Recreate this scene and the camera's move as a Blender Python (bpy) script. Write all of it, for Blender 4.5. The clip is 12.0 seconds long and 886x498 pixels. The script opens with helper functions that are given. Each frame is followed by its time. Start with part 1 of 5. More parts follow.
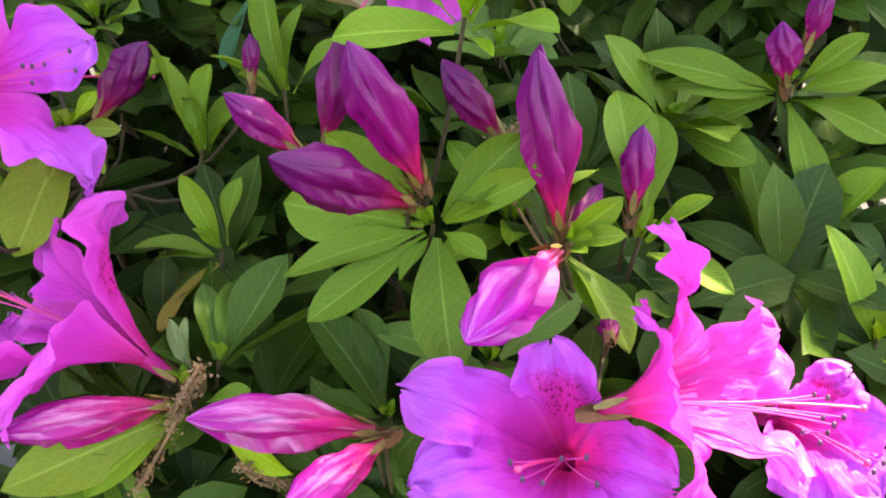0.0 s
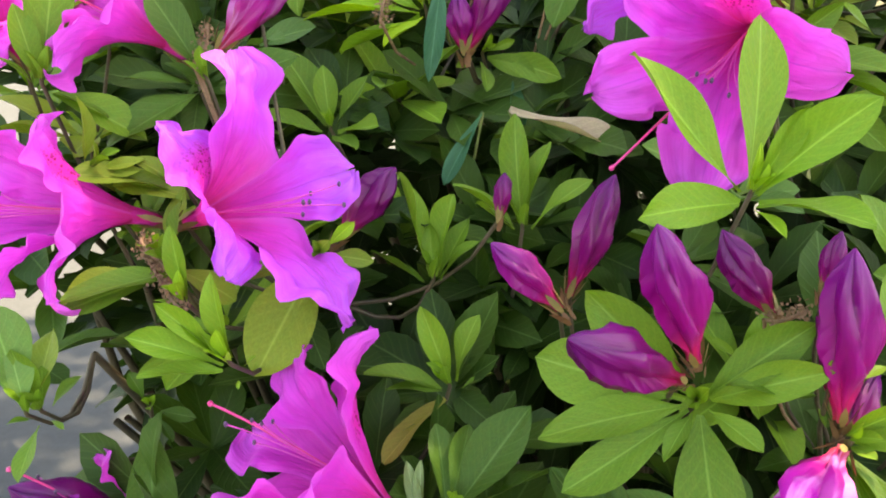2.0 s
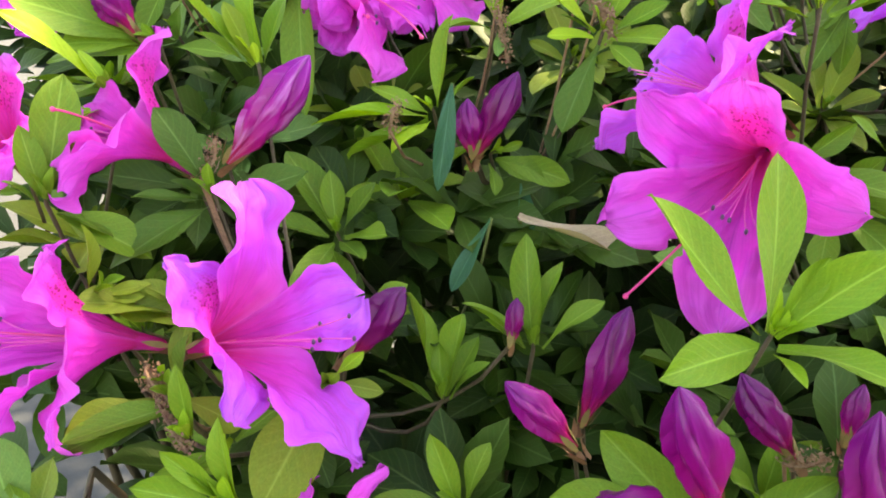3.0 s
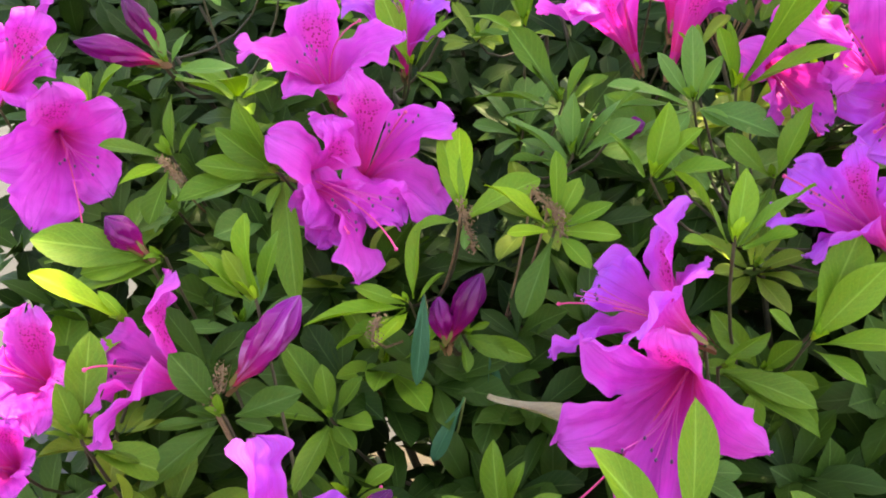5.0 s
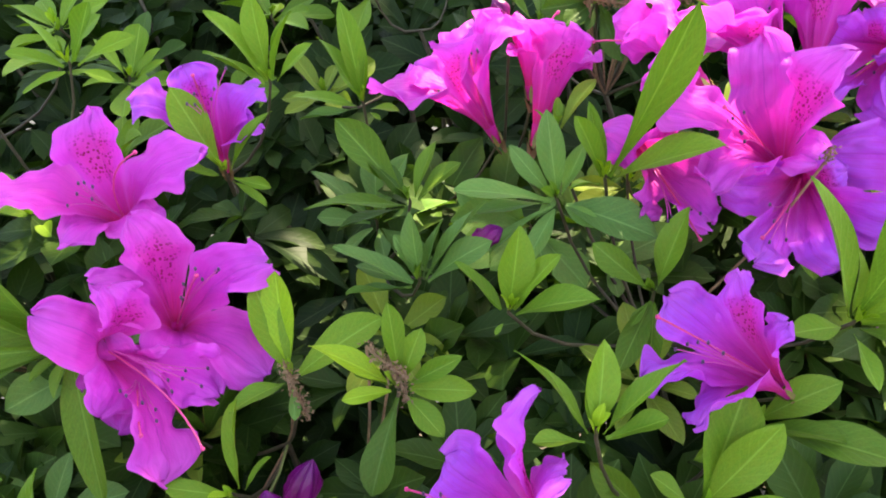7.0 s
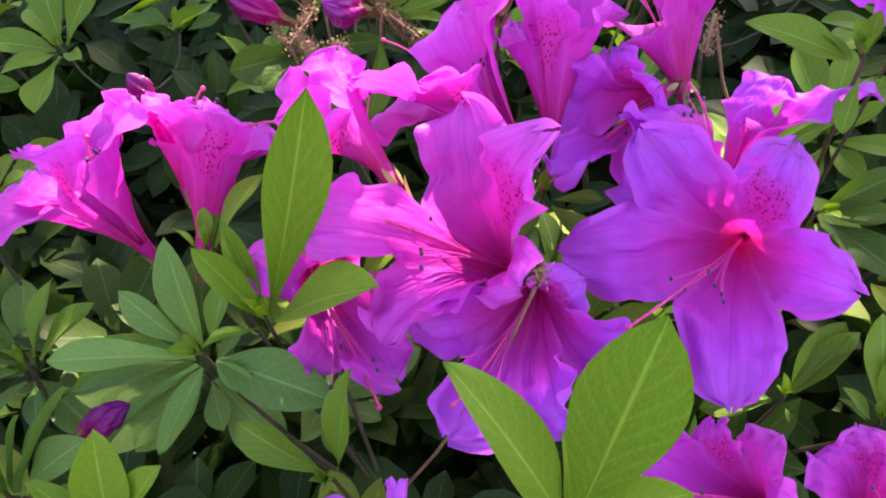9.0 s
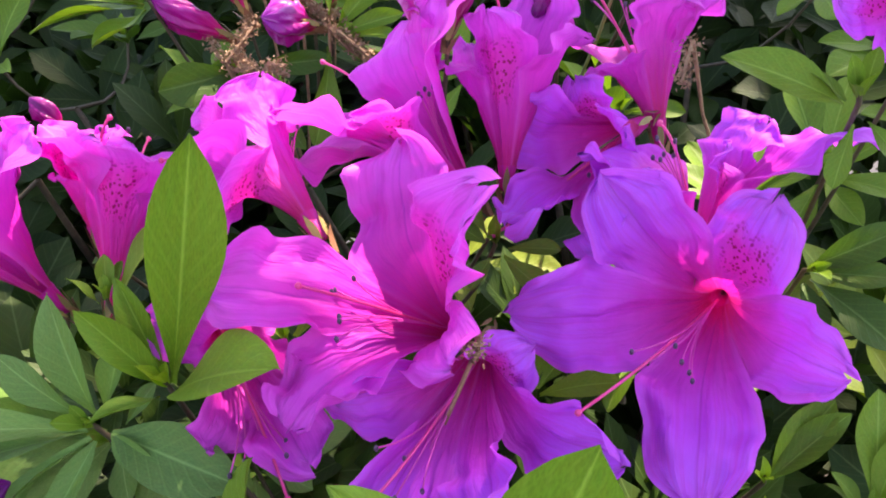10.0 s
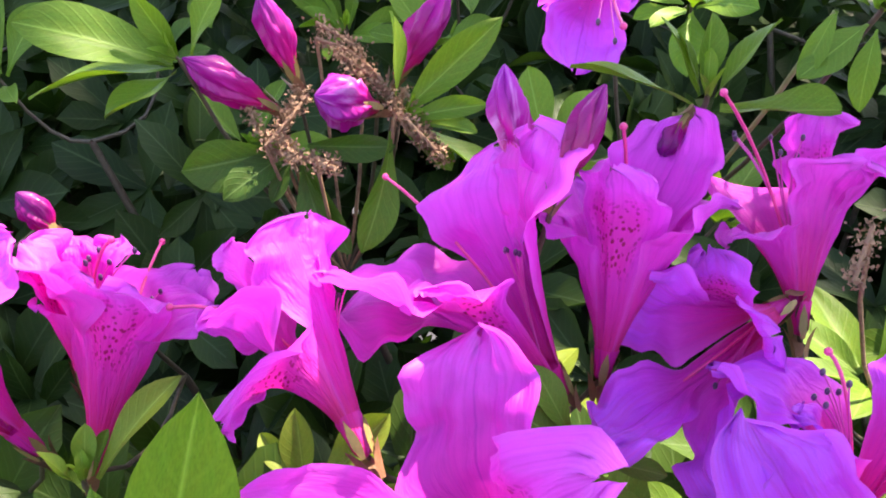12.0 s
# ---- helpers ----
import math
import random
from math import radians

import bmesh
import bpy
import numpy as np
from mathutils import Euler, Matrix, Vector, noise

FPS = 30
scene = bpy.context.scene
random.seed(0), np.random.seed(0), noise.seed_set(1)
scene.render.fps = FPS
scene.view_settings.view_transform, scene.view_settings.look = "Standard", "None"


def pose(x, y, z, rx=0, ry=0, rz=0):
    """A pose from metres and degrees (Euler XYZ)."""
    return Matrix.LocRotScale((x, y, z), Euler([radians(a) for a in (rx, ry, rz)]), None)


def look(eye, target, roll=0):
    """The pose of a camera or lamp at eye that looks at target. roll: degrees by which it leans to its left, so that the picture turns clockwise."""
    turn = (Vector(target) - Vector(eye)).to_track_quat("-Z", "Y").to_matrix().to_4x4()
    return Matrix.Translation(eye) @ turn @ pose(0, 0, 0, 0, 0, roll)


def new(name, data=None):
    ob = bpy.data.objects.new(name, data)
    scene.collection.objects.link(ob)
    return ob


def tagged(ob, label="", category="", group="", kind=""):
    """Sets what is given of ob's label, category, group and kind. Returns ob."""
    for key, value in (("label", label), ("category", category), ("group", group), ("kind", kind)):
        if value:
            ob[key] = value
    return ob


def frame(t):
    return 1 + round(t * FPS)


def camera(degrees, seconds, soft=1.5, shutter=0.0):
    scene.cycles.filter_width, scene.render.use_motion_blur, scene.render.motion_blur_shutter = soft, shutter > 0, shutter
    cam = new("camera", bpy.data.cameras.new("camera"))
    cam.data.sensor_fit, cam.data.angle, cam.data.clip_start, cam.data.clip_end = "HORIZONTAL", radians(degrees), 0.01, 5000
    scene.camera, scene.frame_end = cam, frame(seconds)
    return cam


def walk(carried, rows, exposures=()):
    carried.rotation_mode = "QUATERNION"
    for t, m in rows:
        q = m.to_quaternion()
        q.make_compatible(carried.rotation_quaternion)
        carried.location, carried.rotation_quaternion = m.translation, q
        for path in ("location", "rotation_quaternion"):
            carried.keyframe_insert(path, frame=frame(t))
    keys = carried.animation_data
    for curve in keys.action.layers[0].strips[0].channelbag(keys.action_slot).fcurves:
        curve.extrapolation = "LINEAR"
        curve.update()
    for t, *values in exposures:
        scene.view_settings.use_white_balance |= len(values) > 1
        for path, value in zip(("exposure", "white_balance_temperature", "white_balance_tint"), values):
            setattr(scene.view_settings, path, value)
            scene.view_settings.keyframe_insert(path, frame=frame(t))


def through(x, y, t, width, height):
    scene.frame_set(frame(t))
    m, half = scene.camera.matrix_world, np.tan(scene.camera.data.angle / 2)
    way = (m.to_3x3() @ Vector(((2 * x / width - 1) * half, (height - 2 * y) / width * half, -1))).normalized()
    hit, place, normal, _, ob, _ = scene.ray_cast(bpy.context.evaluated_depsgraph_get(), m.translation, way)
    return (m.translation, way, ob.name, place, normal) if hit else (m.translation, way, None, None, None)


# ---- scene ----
cam = camera(57.7, 12.0, soft=1.9)
METRES, EYE, TILT, LEAN, TURN = 0.63, 0.85, -25.0, 0.0, 0.0
ROWS = [
    (0.0, 0.0, 0.0, 0.0, 0.0, 0.0, -0.0),
    (0.5, -0.0273, 0.0054, 0.0134, 1.45, 0.44, -2.38),
    (1.0, -0.0552, 0.0, 0.0212, 3.08, 1.18, -4.43),
    (1.5, -0.0802, -0.0019, 0.0272, 4.56, 1.8, -5.66),
    (2.0, -0.0894, 0.0058, 0.0501, 4.87, 2.59, -5.72),
    (2.5, -0.097, 0.0097, 0.0739, 4.55, 3.5, -6.01),
    (3.0, -0.1036, 0.0086, 0.0998, 4.37, 4.36, -6.03),
    (5.0, -0.0993, -0.0698, 0.2383, 3.84, 2.37, -3.48),
    (5.5, -0.1118, -0.0812, 0.2915, 3.96, 1.56, -3.25),
    (6.0, -0.1059, -0.07, 0.3369, 3.51, 0.25, -1.86),
    (6.5, -0.0811, -0.03, 0.3711, 2.41, -1.19, 0.38),
    (7.0, -0.0266, 0.0311, 0.3847, 0.44, -2.73, 2.38),
    (7.5, 0.0206, 0.0791, 0.4005, -1.48, -4.14, 4.38),
    (9.5, 0.1727, 0.2006, 0.4556, -3.08, -3.31, 8.21),
    (10.0, 0.1826, 0.2266, 0.4645, -2.76, -3.64, 7.17),
    (10.5, 0.1765, 0.264, 0.4877, -2.32, -5.0, 5.56),
    (11.0, 0.1659, 0.2927, 0.4973, -1.67, -6.41, 3.5),
    (11.5, 0.1731, 0.3058, 0.5219, -1.11, -5.96, 2.11),
    (12.0, 0.1698, 0.3147, 0.543, -0.74, -5.74, 0.95),
]
EXPOSURE = [(0.0, 2.88, 10300, 7), (0.7, 3.02, 10400, 6), (2.0, 3.02, 10500, 5.5), (3.0, 2.95, 10500, 6), (5.5, 2.63, 9800, 7), (7.5, 2.47, 8500, 9.5),
            (9.5, 2.22, 7900, 24), (10.5, 2.28, 7900, 21), (12.0, 2.36, 7500, 20)]
walk(cam, [(t, pose(0, 0, EYE, TILT, LEAN, TURN) @ pose(METRES * x, METRES * y, METRES * z, 90 + pitch, roll, yaw))
           for t, x, y, z, yaw, pitch, roll in ROWS], EXPOSURE)

# ---- sky and sun ----
SUN_FROM = Vector((0.42, 0.36, 0.90)).normalized()
world = bpy.data.worlds.new("sky")
scene.world = world
world.use_nodes = True
wn = world.node_tree.nodes
sky = wn.new("ShaderNodeTexSky")
sky.sky_type, sky.sun_disc = "NISHITA", False
sky.sun_elevation = math.asin(SUN_FROM.z)
sky.sun_rotation = math.atan2(SUN_FROM.x, SUN_FROM.y)
wn["Background"].inputs["Strength"].default_value = 0.15
world.node_tree.links.new(sky.outputs[0], wn["Background"].inputs["Color"])
sun = new("sun", bpy.data.lights.new("sun", "SUN"))
sun.data.energy, sun.data.angle, sun.data.color = 4.8, radians(0.6), (1.0, 0.94, 0.84)
sun.matrix_world = look(SUN_FROM * 5, (0, 0, 0))


# ---- materials ----
def nodes_of(name):
    m = bpy.data.materials.new(name)
    m.use_nodes = True
    t = m.node_tree
    t.nodes.clear()

    def n(kind, **kw):
        node = t.nodes.new("ShaderNode" + kind)
        for k, v in kw.items():
            node.inputs[k.replace("_", " ")].default_value = v
        return node

    return m, t, n, t.links.new


def ramp(node, *stops):
    el = node.color_ramp.elements
    while len(el) < len(stops):
        el.new(0.5)
    for e, (p, c) in zip(el, stops):
        e.position, e.color = p, (*c, 1)
    return node


def math_node(n, link, op, a, b=0.0):
    node = n("Math")
    node.operation = op
    for i, v in enumerate((a, b)):
        if isinstance(v, (int, float)):
            node.inputs[i].default_value = v
        else:
            link(v, node.inputs[i])
    return node.outputs[0]


def mix_colour(n, link, fac, a, b, kind="MIX"):
    node = n("Mix")
    node.data_type, node.blend_type = "RGBA", kind
    for i, v in ((0, fac), (6, a), (7, b)):
        if isinstance(v, (int, float)):
            node.inputs[i].default_value = v
        elif isinstance(v, tuple):
            node.inputs[i].default_value = (*v, 1)
        else:
            link(v, node.inputs[i])
    return node.outputs[2]


def thin_surface(t, n, link, colour, through, rough, share, bump=None, coat=0.0, spec=0.5):
    """A thin living sheet: glossy face, and light that passes through."""
    p = n("BsdfPrincipled", Roughness=rough)
    p.inputs["Specular IOR Level"].default_value = spec
    p.inputs["Coat Weight"].default_value = coat
    link(colour, p.inputs["Base Color"])
    tr = n("BsdfTranslucent")
    link(through, tr.inputs["Color"])
    if bump:
        link(bump, p.inputs["Normal"])
    m = n("MixShader", Fac=share)
    link(p.outputs[0], m.inputs[1])
    link(tr.outputs[0], m.inputs[2])
    out = n("OutputMaterial")
    link(m.outputs[0], out.inputs[0])


def leaf_material(name, dark, light, island=False, rough=0.5, spots=0.3):
    m, t, n, link = nodes_of(name)
    uv = n("TexCoord").outputs["UV"]
    sep = n("SeparateXYZ")
    link(uv, sep.inputs[0])
    u, v = sep.outputs[0], sep.outputs[1]
    rnd = n("NewGeometry").outputs["Random Per Island"] if island else n("ObjectInfo").outputs["Random"]
    grain = n("TexNoise", Scale=9.0, Detail=5.0)
    obj = n("TexCoord").outputs["Object"]
    big = n("TexNoise", Scale=45.0, Detail=3.0)
    link(obj, big.inputs["Vector"])
    link(uv, grain.inputs["Vector"])
    side = math_node(n, link, "ABSOLUTE", math_node(n, link, "SUBTRACT", v, 0.5))
    rib = ramp(n("ValToRGB"), (0.0, (1, 1, 1)), (0.035, (0, 0, 0)))
    link(side, rib.inputs[0])
    # side veins run forward from the midrib
    run = math_node(n, link, "SUBTRACT", math_node(n, link, "MULTIPLY", u, 9.0), math_node(n, link, "MULTIPLY", side, 5.0))
    wave = math_node(n, link, "SINE", math_node(n, link, "MULTIPLY", run, 6.283))
    vein = ramp(n("ValToRGB"), (0.8, (0, 0, 0)), (1.0, (1, 1, 1)))
    link(math_node(n, link, "ADD", math_node(n, link, "MULTIPLY", wave, 0.5), 0.5), vein.inputs[0])
    c = mix_colour(n, link, rnd, dark, light)
    hue = n("HueSaturation")
    link(c, hue.inputs["Color"])
    link(math_node(n, link, "ADD", math_node(n, link, "MULTIPLY", big.outputs[0], 0.7), 0.65), hue.inputs["Value"])
    link(math_node(n, link, "ADD", math_node(n, link, "MULTIPLY", grain.outputs[0], 0.05), 0.475), hue.inputs["Hue"])
    c = mix_colour(n, link, math_node(n, link, "MULTIPLY", vein.outputs[0], 0.08), hue.outputs[0], tuple(min(1, x * 1.7 + 0.03) for x in light))
    c = mix_colour(n, link, math_node(n, link, "MULTIPLY", rib.outputs[0], 0.45), c, tuple(min(1, x * 1.8 + 0.05) for x in light))
    blot = n("TexNoise", Scale=5.0, Detail=6.0, Roughness=0.7)
    link(uv, blot.inputs["Vector"])
    patch = ramp(n("ValToRGB"), (0.66, (0, 0, 0)), (0.72, (1, 1, 1)))
    link(blot.outputs[0], patch.inputs[0])
    c = mix_colour(n, link, math_node(n, link, "MULTIPLY", patch.outputs[0], spots), c, (0.16, 0.13, 0.04))
    thr = mix_colour(n, link, 1.0, c, (1.1, 1.25, 0.45), "MULTIPLY")
    b = n("Bump", Strength=0.28, Distance=0.0005)
    h = math_node(n, link, "SUBTRACT", grain.outputs[0], math_node(n, link, "MULTIPLY", math_node(n, link, "MAXIMUM", rib.outputs[0], vein.outputs[0]), 0.5))
    link(h, b.inputs["Height"])
    thin_surface(t, n, link, c, thr, rough, 0.25, b.outputs[0], spec=0.2)
    return m


LEAF = {  # tones of the leaves
    "mid": leaf_material("green_leaf", (0.080, 0.156, 0.017), (0.132, 0.232, 0.023)),
    "young": leaf_material("fresh_leaf", (0.109, 0.215, 0.019), (0.168, 0.288, 0.026), spots=0.05),
    "lime": leaf_material("lime_leaf", (0.20, 0.36, 0.026), (0.31, 0.45, 0.030), spots=0.05),
    "dark": leaf_material("old_leaf", (0.039, 0.090, 0.013), (0.068, 0.136, 0.019), spots=0.6),
    "blue": leaf_material("grey_green_leaf", (0.094, 0.186, 0.046), (0.142, 0.266, 0.061)),
    "olive": leaf_material("olive_leaf", (0.136, 0.198, 0.024), (0.195, 0.266, 0.031), spots=0.7),
    "yellow": leaf_material("yellowing_leaf", (0.22, 0.20, 0.04), (0.30, 0.25, 0.05), spots=0.9),
    "pale": leaf_material("pale_hairy_leaf", (0.18, 0.24, 0.10), (0.25, 0.30, 0.15), rough=0.7),
    "blade": leaf_material("bamboo_grass_leaf", (0.03, 0.11, 0.06), (0.05, 0.16, 0.08), spots=0.1),
    "straw": leaf_material("dry_leaf", (0.38, 0.29, 0.20), (0.48, 0.38, 0.28), rough=0.7),
    # leaf green darkened to carry the shade just below the hedge's surface
    "under": leaf_material("shade_dark_lower_leaf", (0.019, 0.050, 0.008), (0.050, 0.102, 0.013), island=True, spots=0.5),
    # darkest copy: the shade of the hedge's inside is put into its colour
    "stuff": leaf_material("shade_dark_leaf", (0.012, 0.032, 0.006), (0.030, 0.064, 0.010), island=True, spots=0.5),
}


def petal_material(name, spotted, outer):
    m, t, n, link = nodes_of(name)
    tc = n("TexCoord")
    uv = tc.outputs["UV"]
    sep = n("SeparateXYZ")
    link(uv, sep.inputs[0])
    u, v = sep.outputs[0], sep.outputs[1]
    soft = n("TexNoise", Scale=60.0, Detail=3.0)
    link(tc.outputs["Object"], soft.inputs["Vector"])
    stretch = n("Mapping")
    stretch.inputs["Scale"].default_value = (2.0, 34.0, 1.0)
    link(uv, stretch.inputs["Vector"])
    fibre = n("TexNoise", Scale=1.0, Detail=4.0)
    link(stretch.outputs[0], fibre.inputs["Vector"])
    veins = ramp(n("ValToRGB"), (0.42, (0, 0, 0)), (0.62, (1, 1, 1)))
    link(fibre.outputs[0], veins.inputs[0])
    ramp_out = veins.outputs[0]
    pos = math_node(n, link, "ADD", u, math_node(n, link, "MULTIPLY", math_node(n, link, "SUBTRACT", soft.outputs[0], 0.5), 0.25))
    grad = ramp(n("ValToRGB"), (0.0, (0.62, 0.022, 0.15)), (0.16, (0.68, 0.024, 0.30)), (0.40, (0.67, 0.034, 0.47)), (0.66, outer[0]), (1.0, outer[1]))
    link(pos, grad.inputs[0])
    c = mix_colour(n, link, math_node(n, link, "MULTIPLY", ramp_out, 0.34), grad.outputs[0], (0.56, 0.025, 0.46))
    hue = n("HueSaturation")
    link(c, hue.inputs["Color"])
    rnd = n("ObjectInfo").outputs["Random"]
    link(math_node(n, link, "ADD", math_node(n, link, "MULTIPLY", rnd, 0.022), 0.489), hue.inputs["Hue"])
    link(math_node(n, link, "ADD", math_node(n, link, "MULTIPLY", soft.outputs[0], 0.35), 0.82), hue.inputs["Value"])
    c = hue.outputs[0]
    # the fold along the middle of the lobe
    side = math_node(n, link, "ABSOLUTE", math_node(n, link, "SUBTRACT", v, 0.5))
    rib = ramp(n("ValToRGB"), (0.0, (1, 1, 1)), (0.016, (0, 0, 0)))
    link(side, rib.inputs[0])
    c = mix_colour(n, link, math_node(n, link, "MULTIPLY", rib.outputs[0], 0.4), c, (0.38, 0.012, 0.38))
    rim = ramp(n("ValToRGB"), (0.4, (0, 0, 0)), (0.5, (1, 1, 1)))
    link(side, rim.inputs[0])
    end = ramp(n("ValToRGB"), (0.88, (0, 0, 0)), (1.0, (1, 1, 1)))
    link(u, end.inputs[0])
    c = mix_colour(n, link, math_node(n, link, "MULTIPLY", math_node(n, link, "MAXIMUM", rim.outputs[0], end.outputs[0]), 0.3), c, (0.78, 0.15, 0.74))
    if spotted:
        mp = n("Mapping")
        mp.inputs["Scale"].default_value = (32.0, 19.0, 1.0)
        link(uv, mp.inputs["Vector"])
        cell = n("TexVoronoi", Scale=1.0, Randomness=0.8)
        link(mp.outputs[0], cell.inputs["Vector"])
        dot = ramp(n("ValToRGB"), (0.32, (1, 1, 1)), (0.44, (0, 0, 0)))
        link(cell.outputs["Distance"], dot.inputs[0])
        along = ramp(n("ValToRGB"), (0.30, (0, 0, 0)), (0.38, (1, 1, 1)), (0.62, (1, 1, 1)), (0.78, (0, 0, 0)))
        link(u, along.inputs[0])
        across = ramp(n("ValToRGB"), (0.20, (1, 1, 1)), (0.38, (0, 0, 0)))
        link(side, across.inputs[0])
        zone = math_node(n, link, "MULTIPLY", along.outputs[0], across.outputs[0])
        c = mix_colour(n, link, math_node(n, link, "MULTIPLY", zone, 0.65), c, (0.66, 0.02, 0.32))
        k = math_node(n, link, "MULTIPLY", dot.outputs[0], zone)
        c = mix_colour(n, link, math_node(n, link, "MULTIPLY", k, 0.95), c, (0.26, 0.002, 0.07))
    thr = mix_colour(n, link, 1.0, c, (1.15, 0.9, 1.15), "MULTIPLY")
    crease = n("Mapping")
    crease.inputs["Scale"].default_value = (7.0, 11.0, 1.0)
    link(uv, crease.inputs["Vector"])
    wrinkle = n("TexNoise", Scale=1.0, Detail=3.0, Distortion=0.6)
    link(crease.outputs[0], wrinkle.inputs["Vector"])
    relief = math_node(n, link, "ADD", math_node(n, link, "MULTIPLY", fibre.outputs[0], 0.22), wrinkle.outputs[0])
    b = n("Bump", Strength=0.9, Distance=0.0012)
    link(relief, b.inputs["Height"])
    thin_surface(t, n, link, c, thr, 0.5, 0.36, b.outputs[0], spec=0.25)
    return m


MAGENTA, VIOLET = ((0.76, 0.050, 0.60), (0.77, 0.105, 0.74)), ((0.61, 0.062, 0.76), (0.58, 0.13, 0.86))
PETAL = {
    "magenta": (petal_material("magenta_petal", False, MAGENTA), petal_material("spotted_magenta_petal", True, MAGENTA)),
    "violet": (petal_material("violet_petal", False, VIOLET), petal_material("spotted_violet_petal", True, VIOLET)),
}


def bud_material(name, mid, end, streak, share):
    m, t, n, link = nodes_of(name)
    tc = n("TexCoord")
    sep = n("SeparateXYZ")
    link(tc.outputs["UV"], sep.inputs[0])
    stretch = n("Mapping")
    stretch.inputs["Scale"].default_value = (2.2, 13.0, 1.0)
    link(tc.outputs["UV"], stretch.inputs["Vector"])
    fibre = n("TexNoise", Scale=1.0, Detail=4.0)
    link(stretch.outputs[0], fibre.inputs["Vector"])
    grad = ramp(n("ValToRGB"), (0.0, (0.50, 0.08, 0.06)), (0.14, (0.52, 0.012, 0.10)), (0.36, mid), (1.0, end))
    link(math_node(n, link, "ADD", sep.outputs[0], math_node(n, link, "MULTIPLY", fibre.outputs[0], 0.1)), grad.inputs[0])
    pale = ramp(n("ValToRGB"), (0.5, (0, 0, 0)), (0.66, (1, 1, 1)))
    link(fibre.outputs[0], pale.inputs[0])
    c = mix_colour(n, link, math_node(n, link, "MULTIPLY", pale.outputs[0], share), grad.outputs[0], streak)
    hue = n("HueSaturation")
    link(c, hue.inputs["Color"])
    link(math_node(n, link, "ADD", math_node(n, link, "MULTIPLY", n("ObjectInfo").outputs["Random"], 0.5), 0.75), hue.inputs["Value"])
    b = n("Bump", Strength=0.6, Distance=0.0012)
    link(fibre.outputs[0], b.inputs["Height"])
    thin_surface(t, n, link, hue.outputs[0], hue.outputs[0], 0.36, 0.08, b.outputs[0], spec=0.32)
    return m


BUD = {
    "purple": bud_material("furled_bud", (0.225, 0.001, 0.110), (0.125, 0.001, 0.118), (0.33, 0.006, 0.25), 0.24),
    "wine": bud_material("wine_bud", (0.36, 0.003, 0.13), (0.26, 0.003, 0.19), (0.58, 0.08, 0.42), 0.28),
    "rosy": bud_material("rosy_bud", (0.42, 0.006, 0.21), (0.33, 0.006, 0.33), (0.82, 0.40, 0.80), 0.4),
    "pink": bud_material("opening_bud", (0.58, 0.010, 0.22), (0.45, 0.010, 0.36), (0.86, 0.36, 0.74), 0.7),
}


def plain_material(name, a, b, scale, rough=0.6, bump=0.4, dist=0.0008, coord="Object"):
    m, t, n, link = nodes_of(name)
    tc = n("TexCoord")
    fine = n("TexNoise", Scale=scale, Detail=6.0, Roughness=0.65)
    broad = n("TexNoise", Scale=scale / 7, Detail=3.0)
    link(tc.outputs[coord], fine.inputs["Vector"])
    link(tc.outputs[coord], broad.inputs["Vector"])
    mixed = math_node(n, link, "ADD", math_node(n, link, "MULTIPLY", fine.outputs[0], 0.6), math_node(n, link, "MULTIPLY", broad.outputs[0], 0.4))
    r = ramp(n("ValToRGB"), (0.35, a), (0.65, b))
    link(mixed, r.inputs[0])
    p = n("BsdfPrincipled", Roughness=rough)
    link(r.outputs[0], p.inputs["Base Color"])
    bp = n("Bump", Strength=bump, Distance=dist)
    link(fine.outputs[0], bp.inputs["Height"])
    link(bp.outputs[0], p.inputs["Normal"])
    out = n("OutputMaterial")
    link(p.outputs[0], out.inputs[0])
    return m


BARK = plain_material("twig_bark", (0.034, 0.024, 0.014), (0.09, 0.068, 0.038), 400)
GREEN_STEM = plain_material("green_stem", (0.13, 0.18, 0.05), (0.22, 0.24, 0.08), 300)
CALYX = plain_material("green_calyx", (0.13, 0.11, 0.03), (0.26, 0.16, 0.05), 300)
SCALE = plain_material("brown_bud_scale", (0.10, 0.045, 0.02), (0.24, 0.11, 0.05), 350)
DRY = plain_material("withered_brown_remains", (0.13, 0.07, 0.040), (0.36, 0.21, 0.12), 500, rough=0.8)
FILAMENT = plain_material("pink_filament", (0.56, 0.035, 0.30), (0.68, 0.07, 0.42), 200, rough=0.4)
STYLE = plain_material("crimson_style", (0.62, 0.03, 0.18), (0.75, 0.06, 0.28), 200, rough=0.35)
ANTHER = plain_material("dark_anther", (0.04, 0.012, 0.05), (0.12, 0.05, 0.13), 900, rough=0.3)
def water_material():
    m, t, n, link = nodes_of("water")
    p = n("BsdfPrincipled", Roughness=0.02, IOR=1.33)
    p.inputs["Transmission Weight"].default_value = 1.0
    out = n("OutputMaterial")
    link(p.outputs[0], out.inputs[0])
    return m


WATER = water_material()
SOIL = plain_material("dark_soil", (0.02, 0.015, 0.01), (0.06, 0.045, 0.03), 40, rough=0.9, dist=0.01)
CONCRETE = plain_material("grey_asphalt", (0.019, 0.0205, 0.024), (0.032, 0.034, 0.039), 60, rough=0.85, dist=0.002)

# ---- helpers for things ----
rng = np.random.default_rng(7)
OUT = Vector((0.0, -0.4, 0.917))


def part(name, bm, material, parent, label=""):
    me = bpy.data.meshes.new(name)
    bm.to_mesh(me)
    bm.free()
    for p in me.polygons:
        p.use_smooth = True
    me.materials.append(material)
    ob = new(name, me)
    ob.parent = parent
    return tagged(ob, label)


